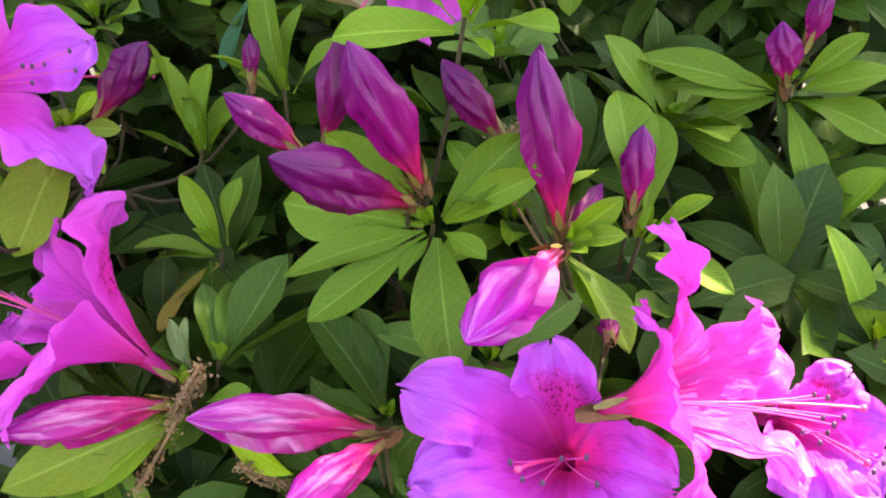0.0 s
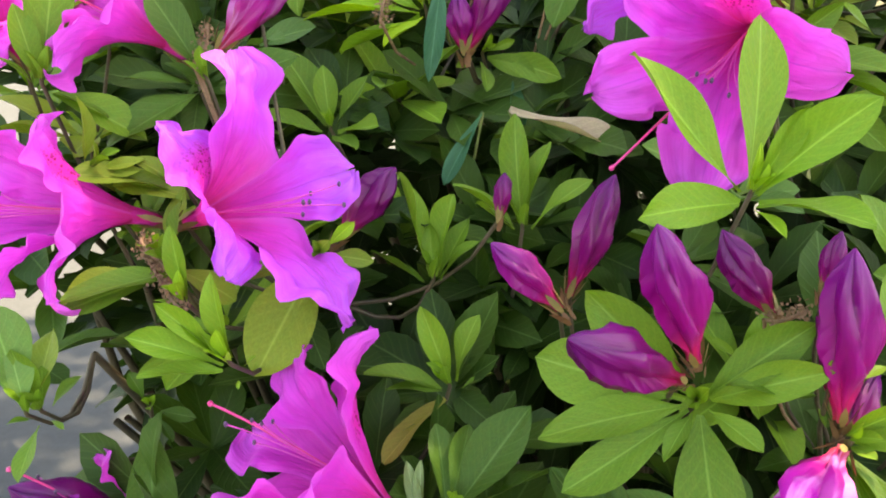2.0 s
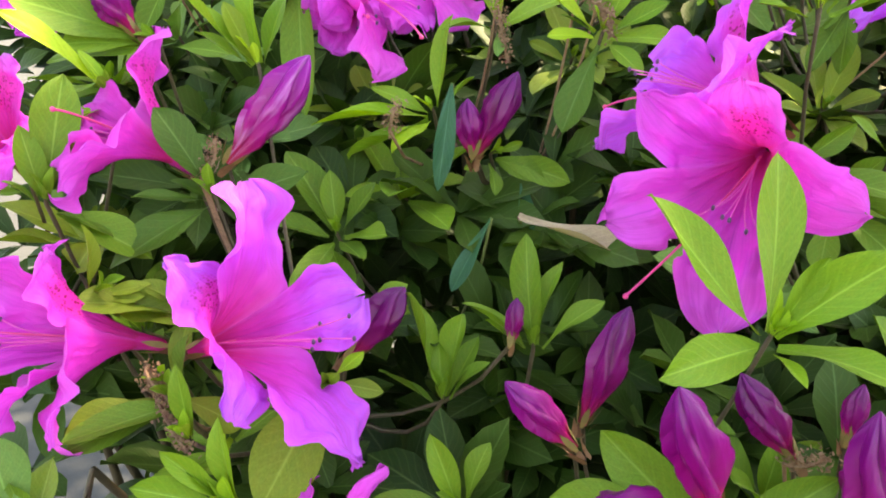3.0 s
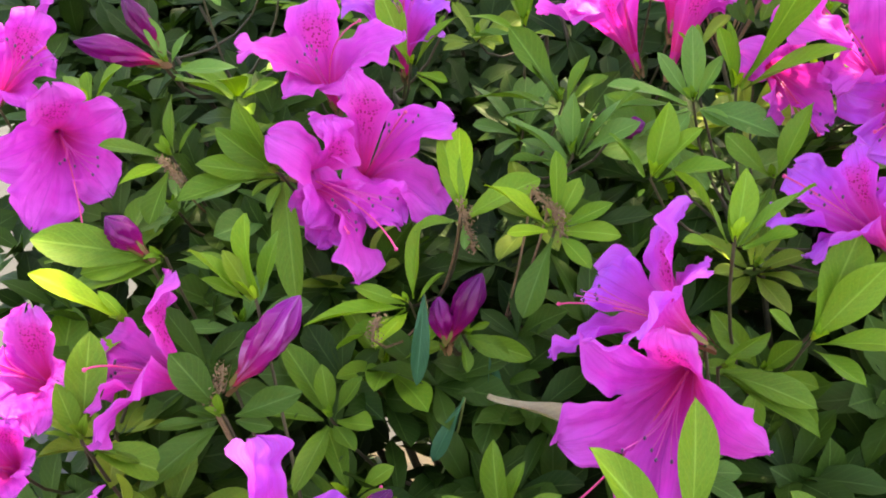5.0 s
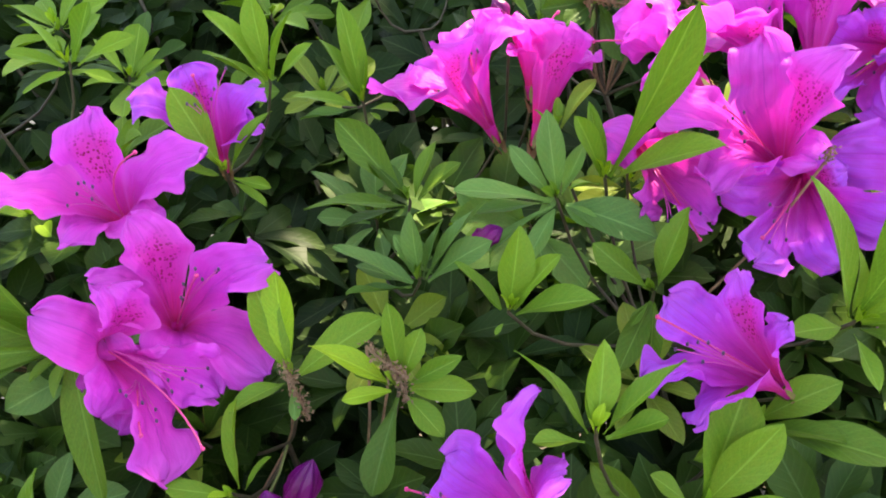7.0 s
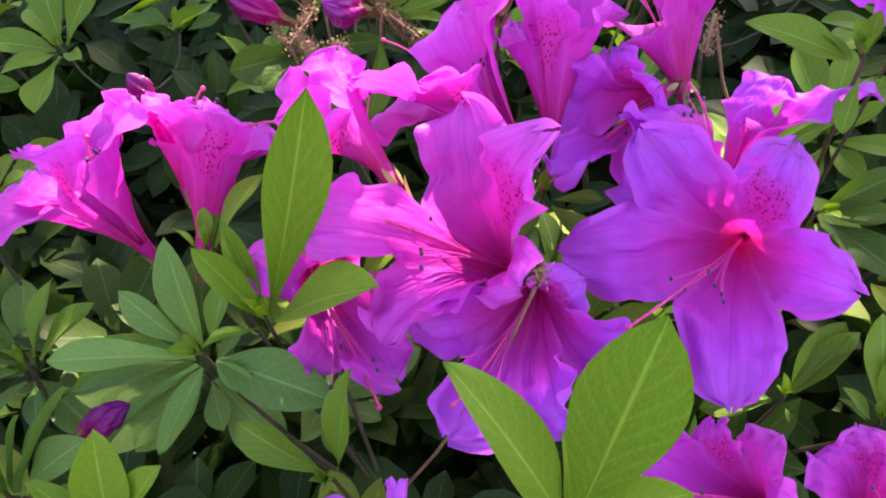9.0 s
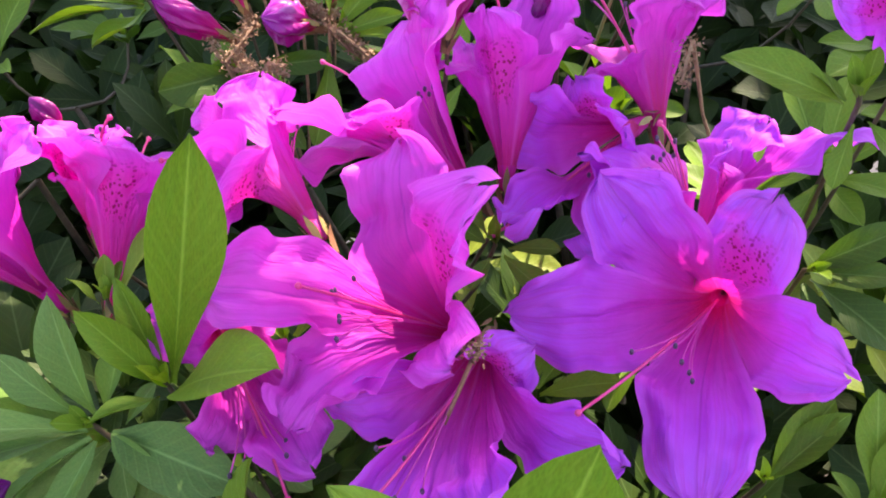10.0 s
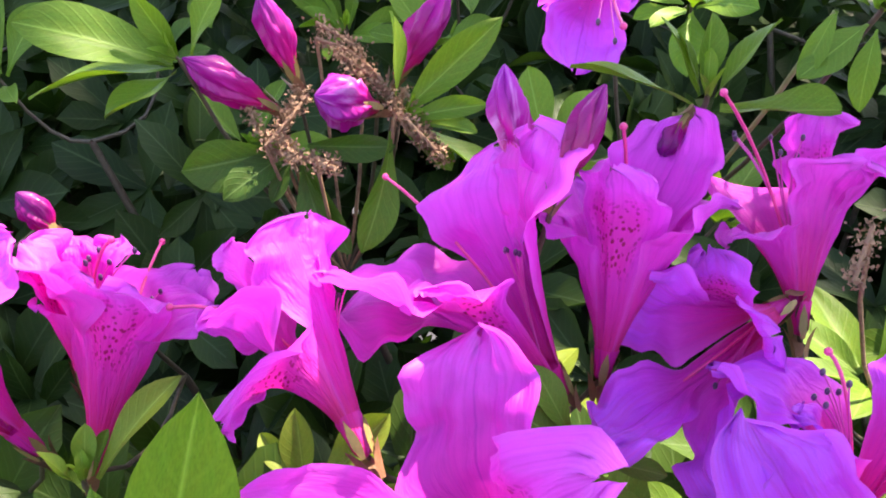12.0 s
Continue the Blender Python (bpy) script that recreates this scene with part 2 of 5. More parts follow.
def sheet(bm, rows):
    """Faces over a grid of points, with the grid's place as UV."""
    uv = bm.loops.layers.uv.verify()
    grid = [[bm.verts.new(p) for p in row] for row in rows]
    nu, nv = len(rows) - 1, len(rows[0]) - 1
    for i in range(nu):
        for j in range(nv):
            f = bm.faces.new((grid[i][j], grid[i][j + 1], grid[i + 1][j + 1], grid[i + 1][j]))
            for loop, (a, b) in zip(f.loops, ((i, j), (i, j + 1), (i + 1, j + 1), (i + 1, j))):
                loop[uv].uv = (a / nu, b / nv)


def tube(bm, points, radii, sides=5, wave=None):
    """A tapered round rod through the points."""
    pts = [Vector(p) for p in points]
    start = (pts[1] - pts[0]).normalized()
    ref = start.orthogonal().normalized()
    rows = []
    for i, p in enumerate(pts):
        d = (pts[min(i + 1, len(pts) - 1)] - pts[max(i - 1, 0)]).normalized()
        ref = (ref - d * ref.dot(d)).normalized()
        other = d.cross(ref)
        rows.append([p + (ref * math.cos(a) + other * math.sin(a)) * radii[i] * (wave(i / (len(pts) - 1), a) if wave else 1)
                     for a in (math.tau * k / sides for k in range(sides + 1))])
    sheet(bm, rows)
    bmesh.ops.remove_doubles(bm, verts=bm.verts, dist=1e-6)


def bend(a, b, c, n):
    """Points along a curve from a to c that is drawn towards b."""
    return [a * (1 - s) ** 2 + b * 2 * s * (1 - s) + c * s * s for s in (i / n for i in range(n + 1))]


PLACED = []  # feet of the shoots and flowers that stand already


def thing(name, at, label, category, group):
    e = new(name)
    PLACED.append(Vector(at))
    e.location = at
    e.empty_display_size = 0.01
    return tagged(e, label, category, group)


# ---- the hedge's shape ----
def left_edge(y):
    return -0.215 - 0.75 * (y - 0.2)


def hedge_top(x, y):
    z = 0.545 + 1.085 * y - 0.587 * y * y
    z -= 6.0 * max(0.0, 0.14 - y) ** 1.5
    z -= 3.0 * max(0.0, left_edge(y) + 0.05 - x) ** 1.4
    z -= 2.0 * max(0.0, x - 0.55) ** 1.6 + 2.0 * max(0.0, y - 1.15) ** 1.6
    return z + 0.012 * noise.noise(Vector((x * 9, y * 9, 3)))


WOOD_ENDS = []  # ends of the woody branches, to which the twigs run


def twig_path(at):
    """From a shoot's foot down to the nearest woody branch, in the shoot's own place."""
    end = min(WOOD_ENDS, key=lambda q: (q - at).length)
    mid = at + (end - at) * 0.25 - OUT * 0.03
    return [p - at for p in bend(at, mid, end, 4)]


# ---- ground ----
def flat(name, x0, x1, y0, y1, z0, z1, material, label, category):
    bm = bmesh.new()
    bmesh.ops.create_cube(bm, size=1.0, matrix=Matrix.LocRotScale(((x0 + x1) / 2, (y0 + y1) / 2, (z0 + z1) / 2), None, (x1 - x0, y1 - y0, z1 - z0)))
    ob = part(name, bm, material, None)
    return tagged(ob, label, category, kind="structure")


flat("ground", -250, 250, -250, 250, -0.3, 0.0, CONCRETE, "worn grey asphalt pavement beside the azalea hedge", "pavement")
bm = bmesh.new()
rows = []
for i in range(25):
    row = []
    for j in range(25):
        x, y = -0.5 + 1.35 * i / 24, 0.12 + 1.3 * j / 24
        rim = min(i, j, 24 - i, 24 - j) / 4
        row.append((x, y, -0.01 + 0.05 * min(1, rim) + 0.012 * noise.noise(Vector((x * 8, y * 8, 0)))))
    rows.append(row)
sheet(bm, rows)
tagged(part("soil_bed", bm, SOIL, None), "dark bare soil under the azalea hedge", "soil", kind="structure")

# ---- the woody frame of the hedge ----
hedge = thing("azalea_hedge", (0.12, 0.62, 0.03), "dense clipped azalea hedge with thin brown branches", "hedge", "")
foot = Vector((0.12, 0.62, 0.03))
for i in range(150):
    if i < 110:
        x, y = -0.32 + 0.62 * rng.random(), 0.1 + 0.62 * rng.random()
    else:
        x, y = -0.3 + 1.0 * rng.random(), 0.15 + 1.1 * rng.random()
    x = max(x, left_edge(y) + 0.04)
    top = Vector((x, y, hedge_top(x, y))) - OUT * (0.04 + 0.05 * rng.random())
    WOOD_ENDS.append(top)
    root = Vector((foot.x + (x - foot.x) * 0.35 + rng.normal(0, 0.03), foot.y + (y - foot.y) * 0.35 + rng.normal(0, 0.03), 0.02))
    elbow = Vector(((root.x + x) / 2 + rng.normal(0, 0.05), (root.y + y) / 2 + rng.normal(0, 0.05), top.z * 0.65))
    path = bend(root, elbow, top, 9)
    path = [p + Vector(rng.normal(0, 0.005, 3)) * (0 < k < 9) for k, p in enumerate(path)]
    bm = bmesh.new()
    tube(bm, [p - foot for p in path], [0.007 - 0.0056 * k / 9 for k in range(10)], 6)
    part("branch", bm, BARK, hedge)

# ---- leaves ----
LEAF_MESHES = {}


def leaf_rows(kind, nu=14, nv=6):
    """A leaf of length 1 along x and width 1, face up."""
    r = random.Random(100 + kind)
    widest = r.uniform(0.54, 0.68)
    fold, droop, twist, wav = r.uniform(0.1, 0.32), r.uniform(-0.05, 0.26), r.uniform(-0.25, 0.25), r.uniform(0.02, 0.06)
    rows = []
    for i in range(nu + 1):
        u = i / nu
        w = math.sin(math.pi * u ** (math.log(0.5) / math.log(widest))) ** 0.72 if 0 < u < 1 else 0.0
        w = max(w, 0.10 if u < 0.12 else 0.015) * 0.5
        row = []
        for j in range(nv + 1):
            v = 2 * j / nv - 1
            y, z = v * w, fold * abs(v) * w + droop * 1.3 * u * (1 - u) + wav * math.sin(7 * u + 2 * v + kind) * abs(v)
            a = twist * u
            row.append((u, y * math.cos(a) - z * math.sin(a) * 0.3, z + y * math.sin(a)))
        rows.append(row)
    return rows


def leaf_mesh(kind, tone):
    if (kind, tone) not in LEAF_MESHES:
        bm = bmesh.new()
        sheet(bm, leaf_rows(kind))
        me = bpy.data.meshes.new("leaf")
        bm.to_mesh(me)
        bm.free()
        for p in me.polygons:
            p.use_smooth = True
        me.materials.append(LEAF[tone])
        LEAF_MESHES[kind, tone] = me
    return LEAF_MESHES[kind, tone]


def leaf(parent, start, end, ratio, tone, up, name="leaf", label=""):
    d = end - start
    long = d.length
    d.normalize()
    up = (up - d * up.dot(d)).normalized()
    side = up.cross(d)
    roll = rng.uniform(-0.35, 0.35)
    up, side = up * math.cos(roll) + side * math.sin(roll), side * math.cos(roll) - up * math.sin(roll)
    ob = new(name, leaf_mesh(int(rng.integers(10)), tone))
    wide = long * ratio
    ob.matrix_basis = Matrix.Translation(start) @ Matrix((d, side, up)).transposed().to_4x4() @ Matrix.Diagonal((long, wide * 1.08, min(long, 0.04) * 0.7, 1))
    ob.parent = parent
    return tagged(ob, label)


TONE_WORDS = {"mid": "green", "young": "fresh bright green", "lime": "yellow-green", "dark": "old dark green", "blue": "grey-green", "olive": "olive green"}


def shoot(at, tone, *leaves):
    """A twig end with its whorl of leaves; each leaf: the tip's place, width by length and, where it differs, tone and the way its face turns."""
    at = Vector(at)
    e = thing("azalea_shoot", at, TONE_WORDS[tone] + " azalea leaves in a whorl on a twig", "leafy shoot", "azalea shoots")
    axis = OUT * 1.0
    for x, y, z, *_ in leaves:
        axis += (Vector((x, y, z)) - at).normalized() * 0.25
    axis.normalize()
    bm = bmesh.new()
    pts = [axis * 0.004] + twig_path(at)
    tube(bm, pts, [0.0006, 0.0007, 0.0007, 0.0008, 0.0009, 0.0010], 6)
    part("stem", bm, BARK, e)
    for x, y, z, ratio, *own in leaves:
        tip = Vector((x, y, z)) - at
        d = tip.normalized()
        start = d * 0.0035 - axis * 0.002
        leaf(e, start, tip, ratio, own[0] if own else tone, Vector(own[1]) if len(own) > 1 else axis)
    for k in range(3):
        a = k * 2.1 + rng.random()
        ref = axis.orthogonal().normalized()
        d = axis + (ref * math.cos(a) + axis.cross(ref) * math.sin(a)) * 0.35
        leaf(e, Vector((0, 0, 0)), d.normalized() * rng.uniform(0.007, 0.013), 0.3, "lime" if tone == "young" else "young", axis)
    return e


def lone_leaf(start, end, ratio, tone, name, label, category):
    start, end = Vector(start), Vector(end)
    e = thing(name, start, label, category, "")
    bm = bmesh.new()
    tube(bm, twig_path(start), [0.0007] * 5, 5)
    part("stalk", bm, GREEN_STEM, e)
    leaf(e, Vector((0, 0, 0)), end - start, ratio, tone, OUT)


# ---- flowers ----
def smooth(a, b, x):
    x = min(1.0, max(0.0, (x - a) / (b - a)))
    return x * x * (3 - 2 * x)


def lobe_profile(axis, long, tip, nu):
    """The way of a lobe's middle from the tube to its tip: height and distance from the flower's axis, and its heading."""
    throat = axis * long
    reach = tip - throat
    ahead = reach.dot(axis)
    out = reach - axis * ahead
    wide = out.length
    out.normalize()
    p0 = axis * (long * 0.3) + out * 0.0025
    p1 = throat + axis * (0.004 + 0.42 * max(0.0, ahead)) + out * (0.0055 + 0.2 * wide)
    curve = bend(p0, p1, tip, nu)
    return out, [(p.dot(axis), p.dot(out)) for p in curve]


def petal_rows(axis, own, before, after, left, right, width, seed, nu=36, nv=18):
    """One lobe: its lower part is its share of the funnel and meets its neighbours, its upper part is a free, ruffled lobe.
    left, right: half angles to its neighbours."""
    r = random.Random(seed)
    out, way = own
    side = axis.cross(out)
    reach = math.hypot(way[-1][0] - way[nu // 3][0], way[-1][1] - way[nu // 3][1])
    small = min(1.0, reach / 0.04)
    ph, fr = r.uniform(0, 6.28), r.uniform(11, 17)
    curl, cup = r.uniform(0.1, 0.9), r.uniform(-0.1, 0.12)
    lean = r.uniform(-0.12, 0.12)
    rows = []
    for i in range(nu + 1):
        u = i / nu
        z, rad = way[i]
        z1, r1 = way[min(i + 1, nu)]
        z0, r0 = way[max(i - 1, 0)]
        n = math.hypot(z1 - z0, r1 - r0)
        tz, tr = (z1 - z0) / n, (r1 - r0) / n
        free = smooth(0.45, 0.68, u)
        bow = 1.0 - 0.72 * smooth(0.4, 0.95, u)
        row = []
        for j in range(nv + 1):
            v = 2 * j / nv - 1
            half = right if v > 0 else left
            w = rad * half * (1.03 + 0.12 * smooth(0.4, 0.62, u))
            w = w * (1 - free) + min(max(w, width * 0.8), width * 1.12) * free
            if u > 0.66:
                w *= max(0.0, 1 - ((u - 0.66) / 0.342) ** 2.5) ** 0.52
            edge = abs(v) ** 1.7
            w *= 1 + 0.17 * edge * free * noise.noise(Vector((u * 8, 2.0 * (v > 0), seed * 0.7)))
            # the seam to the neighbour lies half way between the two profiles
            nz, nr = (after if v > 0 else before)[i]
            k = 0.5 * abs(v) ** 2.2 * (1 - free)
            zz, rr = z + (nz - z) * k, rad + (nr - rad) * k
            big = max(1e-4, rr / bow)
            a = v * w / big
            lift = w * v * v * cup * free
            lift += 0.0058 * smooth(0.35, 0.9, u) * edge * math.sin(fr * u + ph + 2.4 * (v > 0))
            lift += 0.0010 * math.cos(v * 9 + ph) * free
            lift += 0.0019 * edge * free * math.sin(2.6 * fr * u + 2 * ph)
            lift += 0.0034 * noise.noise(Vector((u * 2.4, v * 1.3, seed * 1.7))) * smooth(0.2, 0.7, u)
            lift += 0.0030 * noise.noise(Vector((u * 6, v * 4, seed * 2.3))) * u * u
            lift += 0.0014 * noise.noise(Vector((u * 13, v * 8, seed * 0.3))) * u
            lift -= 0.0016 * math.exp(-(v * 6) ** 2) * (1 - 0.6 * u) * smooth(0.1, 0.3, u)
            lift *= small
            lift -= 0.007 * curl * small * max(0, u - 0.62) ** 2 / 0.144
            notch = (0.0036 * noise.noise(Vector((v * 3.0, seed * 0.9, 5))) - 0.0010 * math.exp(-(v * 5) ** 2)) * u ** 3
            zz += tz * notch + tr * lift
            rr += tr * notch - tz * lift
            row.append(axis * zz + out * (rr - big + big * math.cos(a)) + side * (big * math.sin(a) + lean * rad * free * u))
        rows.append(row)
    return rows


SERIAL = [0]


def flower(base, throat, *tips, tint="magenta", pistil=None, stamens=1.0, wide=1.0):
    """An open flower: its foot, its mouth, and the tips of the five lobes, the spotted one first."""
    SERIAL[0] += 1
    seed = SERIAL[0] * 10
    base, throat = Vector(base), Vector(throat)
    axis = (throat - base).normalized()
    long = min(max((throat - base).length, 0.020), 0.030)
    base = throat - axis * long
    e = thing("azalea_flower", base, f"open {tint} azalea flower with a crimson-spotted upper petal", "flower", "azalea flowers")
    bm = bmesh.new()
    pts = [axis * long * s for s in (-0.02, 0, 0.06, 0.14, 0.24, 0.34)]
    tube(bm, pts, [0.0002, 0.0014, 0.0020, 0.0022, 0.0025, 0.0029], 20, lambda s, a: 1 + 0.07 * math.cos(5 * a))
    for f in bm.faces:
        for loop in f.loops:
            loop[bm.loops.layers.uv.active].uv.x *= 0.15
    part("corolla_tube", bm, PETAL[tint][0], e, "pink-red tube of the flower")
    ways = [Vector(tip) - throat for tip in tips]
    ways = [(w - axis * w.dot(axis)).normalized() for w in ways]
    first = ways[0]
    side = axis.cross(first)
    angles = [math.atan2(w.dot(side), w.dot(first)) % math.tau for w in ways]
    order = sorted(angles)
    shapes = [lobe_profile(axis, long, Vector(tip) - base, 36) for tip in tips]
    for k, (tip, own) in enumerate(zip(tips, shapes)):
        i = order.index(angles[k])
        after, before = angles.index(order[(i + 1) % 5]), angles.index(order[i - 1])
        right = min(1.0, max(0.35, ((angles[after] - angles[k]) % math.tau) / 2))
        left = min(1.0, max(0.35, ((angles[k] - angles[before]) % math.tau) / 2))
        reach = (Vector(tip) - throat).length
        bm = bmesh.new()
        sheet(bm, petal_rows(axis, own, shapes[before][1], shapes[after][1], left, right, wide * min(0.0160, max(min(0.0130, reach * 0.48), reach * 0.32)), seed + k))
        part("petal", bm, PETAL[tint][1 if k == 0 else 0], e, "upper petal with crimson spots" if k == 0 else "")
    mouth = axis * long
    for k in range(6):
        a = (k - 2.5) * 0.2 + rng.normal(0, 0.05)
        far = rng.uniform(0.018, 0.030) * stamens
        end = mouth + axis * far - first * (0.004 + 0.01 * rng.random()) + side * far * math.sin(a) * 0.8
        bm = bmesh.new()
        tube(bm, bend(axis * long * 0.5, mouth + axis * far * 0.5 - first * 0.006, end, 6), [0.00021] * 7, 5)
        s = part("stamen", bm, FILAMENT, e)
        bm = bmesh.new()
        bmesh.ops.create_uvsphere(bm, u_segments=8, v_segments=6, radius=0.0006, matrix=Matrix.Translation(end) @ Matrix.Diagonal((1, 1, 1.5, 1)))
        part("anther", bm, ANTHER, s, "dark anther with pale pollen")
    end = mouth + axis * 0.036 * stamens - first * 0.012 + side * rng.normal(0, 0.004)
    if pistil:
        end = Vector(pistil) - base
    bm = bmesh.new()
    tube(bm, bend(axis * long * 0.4, (mouth + axis * 0.014 - first * 0.004).lerp(end, 0.3), end, 8), [0.0004] * 9, 6)
    s = part("pistil", bm, STYLE, e)
    bm = bmesh.new()
    bmesh.ops.create_uvsphere(bm, u_segments=8, v_segments=6, radius=0.0009, matrix=Matrix.Translation(end))
    part("stigma", bm, STYLE, s)
    calyx(e, axis, 0.0026, base)


def calyx(e, axis, r, at, flare=0.6):
    ref = axis.orthogonal().normalized()
    other = axis.cross(ref)
    bm = bmesh.new()
    for k in range(5):
        a = k * math.tau / 5
        d = ref * math.cos(a) + other * math.sin(a)
        s = axis.cross(d)
        sheet(bm, [[axis * (u * 0.0085 - 0.001) + d * (r * (0.8 + flare * u)) + s * (v * 0.0011 * math.sin(math.pi * (0.15 + 0.85 * u))) for v in (-1, 0, 1)] for u in (0, 0.33, 0.66, 1)])
    part("calyx", bm, CALYX, e, "small green calyx")
    bm = bmesh.new()
    path = twig_path(at)
    tube(bm, [axis * 0.001] + path, [0.0009, 0.0007, 0.0007, 0.0007, 0.0008, 0.0010], 6)
    part("stalk", bm, BARK, e)
    size = min(0.7, r / 0.0022)
    for k in range(3):
        a = k * 2.1 + rng.random()
        d = (ref * math.cos(a) + other * math.sin(a))
        bm = bmesh.new()
        sheet(bm, [[(-axis * 0.008 + axis * (u * 0.011)) * size + d * (0.002 + 0.004 * u * u) * size + axis.cross(d) * (v * 0.0024 * size * math.sin(math.pi * (0.2 + 0.8 * u))) for v in (-1, -0.3, 0.3, 1)] for u in (0, 0.3, 0.6, 0.85, 1)])
        part("bud_scale", bm, SCALE, e, "papery brown bud scale")


def bud(base, tip, fat, tint="purple"):
    SERIAL[0] += 1
    r = random.Random(SERIAL[0])
    base, tip = Vector(base), Vector(tip)
    d = tip - base
    axis = d.normalized()
    label = "closed purple azalea bud with a pink base" if tint == "purple" else "swollen pink azalea bud with pale streaks"
    e = thing("azalea_bud", base, label, "flower bud", "azalea buds")
    bow = axis.orthogonal().normalized() * d.length * r.uniform(-0.05, 0.05)
    n = 16
    pts = bend(Vector((0, 0, 0)), d * 0.5 + bow, d, n)
    radii = []
    for i in range(n + 1):
        u = i / n
        f = max(math.sin(math.pi * min(1, u ** 1.2)) ** 0.78 if u < 1 else 0, 0.26 * (1 - u) ** 0.5 if u < 0.3 else 0)
        radii.append(max(0.0003, d.length * fat * 0.5 * f))
    tw, ph = r.uniform(1.0, 2.2), r.uniform(0, 6)

    def folds(u, a):
        s = (5 * (a + tw * u) + ph) / math.tau
        s -= math.floor(s)
        return 0.56 + 0.60 * s ** 0.8 + 0.26 * noise.noise(Vector((2 * math.cos(a), 2 * math.sin(a), u * 5 + ph))) + 0.12 * noise.noise(Vector((5 * math.cos(a), 5 * math.sin(a), u * 8 + ph)))

    bm = bmesh.new()
    tube(bm, pts, radii, 50, folds)
    part("furled_petals", bm, BUD[tint], e)
    calyx(e, axis, d.length * fat * 0.17, base, 1.3)


def dry_remains(start, end):
    """A withered thread of brown flower remains."""
    start, end = Vector(start), Vector(end)
    e = thing("withered_flower", start, "withered brown azalea flower remains hanging in the leaves", "dead flower", "withered flowers")
    d = end - start
    bm = bmesh.new()
    tube(bm, bend(Vector((0, 0, 0)), d * 0.5 + Vector(rng.normal(0, 0.002, 3)), d, 6), [0.0006] * 7, 5)
    part("thread", bm, DRY, e)
    bm = bmesh.new()
    tube(bm, twig_path(start), [0.0006] * 5, 5)
    part("stalk", bm, DRY, e)
    bm = bmesh.new()
    for k in range(int(30 + d.length * 13000)):
        p = d * rng.random() + Vector(rng.normal(0, 0.0014, 3))
        a, b = Vector(rng.normal(0, 1, 3)).normalized() * 0.0007, Vector(rng.normal(0, 1, 3)).normalized() * 0.0006
        vs = [bm.verts.new(q) for q in (p - a, p + b, p + a * 0.9 + b * 0.4, p - b)]
        bm.faces.new(vs[:3])
        bm.faces.new((vs[0], vs[2], vs[3]))
    tagged(part("husk", bm, DRY, e, "crumbled brown husks"), kind="stuff")


# ---- shoots, flowers and buds in their places ----
flower((0.0353, 0.1756, 0.7011), (0.0289, 0.1566, 0.7242), (0.0268, 0.1628, 0.7500), (0.0496, 0.1359, 0.7301), (0.0255, 0.1240, 0.7180), (-0.0062, 0.1401, 0.7249), (-0.0090, 0.1535, 0.7420), tint="violet", wide=0.72)
flower((0.0391, 0.1521, 0.7388), (0.0550, 0.1509, 0.7439), (0.0535, 0.1669, 0.7796), (0.0842, 0.1711, 0.7489), (0.0836, 0.1457, 0.7232), (0.0519, 0.1245, 0.7337), (0.0426, 0.1542, 0.7639))
flower((0.0947, 0.2134, 0.6900), (0.0987, 0.1777, 0.7167), (0.1105, 0.1851, 0.7273), (0.1167, 0.1706, 0.7221), (0.1123, 0.1598, 0.7054), (0.0944, 0.1602, 0.7013), (0.0934, 0.1840, 0.7215), tint="violet")
flower((-0.1549, 0.2355, 0.7881), (-0.1392, 0.2336, 0.7961), (-0.1584, 0.2314, 0.8197), (-0.1423, 0.2459, 0.8390), (-0.1075, 0.2513, 0.8035), (-0.1008, 0.2140, 0.7702), (-0.1290, 0.2064, 0.7849), tint="violet", pistil=(-0.1060, 0.2930, 0.7830))
flower((-0.1690, 0.2448, 0.7833), (-0.1927, 0.2354, 0.7901), (-0.1974, 0.2297, 0.8181), (-0.2261, 0.2424, 0.8029), (-0.2273, 0.2286, 0.7790), (-0.2036, 0.2030, 0.7711), (-0.1829, 0.2003, 0.7713))
flower((-0.0804, 0.2022, 0.7133), (-0.1038, 0.2055, 0.7311), (-0.0982, 0.2227, 0.7647), (-0.1262, 0.2284, 0.7485), (-0.1369, 0.2242, 0.7257), (-0.1350, 0.1805, 0.7200), (-0.1132, 0.1653, 0.7258), wide=1.2)
flower((-0.1742, 0.2847, 0.8283), (-0.1934, 0.2845, 0.8409), (-0.1912, 0.2981, 0.8745), (-0.2167, 0.2939, 0.8459), (-0.2334, 0.2831, 0.8302), (-0.2107, 0.2622, 0.8333), (-0.2012, 0.2474, 0.8296), pistil=(-0.2077, 0.2607, 0.8510), stamens=0.5)
flower((0.0170, 0.2985, 0.8580), (-0.0019, 0.3053, 0.8681), (0.0041, 0.3210, 0.9079), (0.0137, 0.3016, 0.8900), (-0.0226, 0.3309, 0.8717), (-0.0406, 0.3001, 0.8481), (-0.0160, 0.2762, 0.8666), tint="violet", pistil=(-0.0360, 0.3340, 0.8530), wide=1.25)
flower((0.0168, 0.3051, 0.8495), (0.0033, 0.2766, 0.8467), (-0.0031, 0.2755, 0.8740), (0.0282, 0.2499, 0.8399), (-0.0083, 0.2452, 0.8073), (-0.0365, 0.2635, 0.8272), (-0.0339, 0.2768, 0.8631), pistil=(-0.0290, 0.2630, 0.8080), wide=0.76)
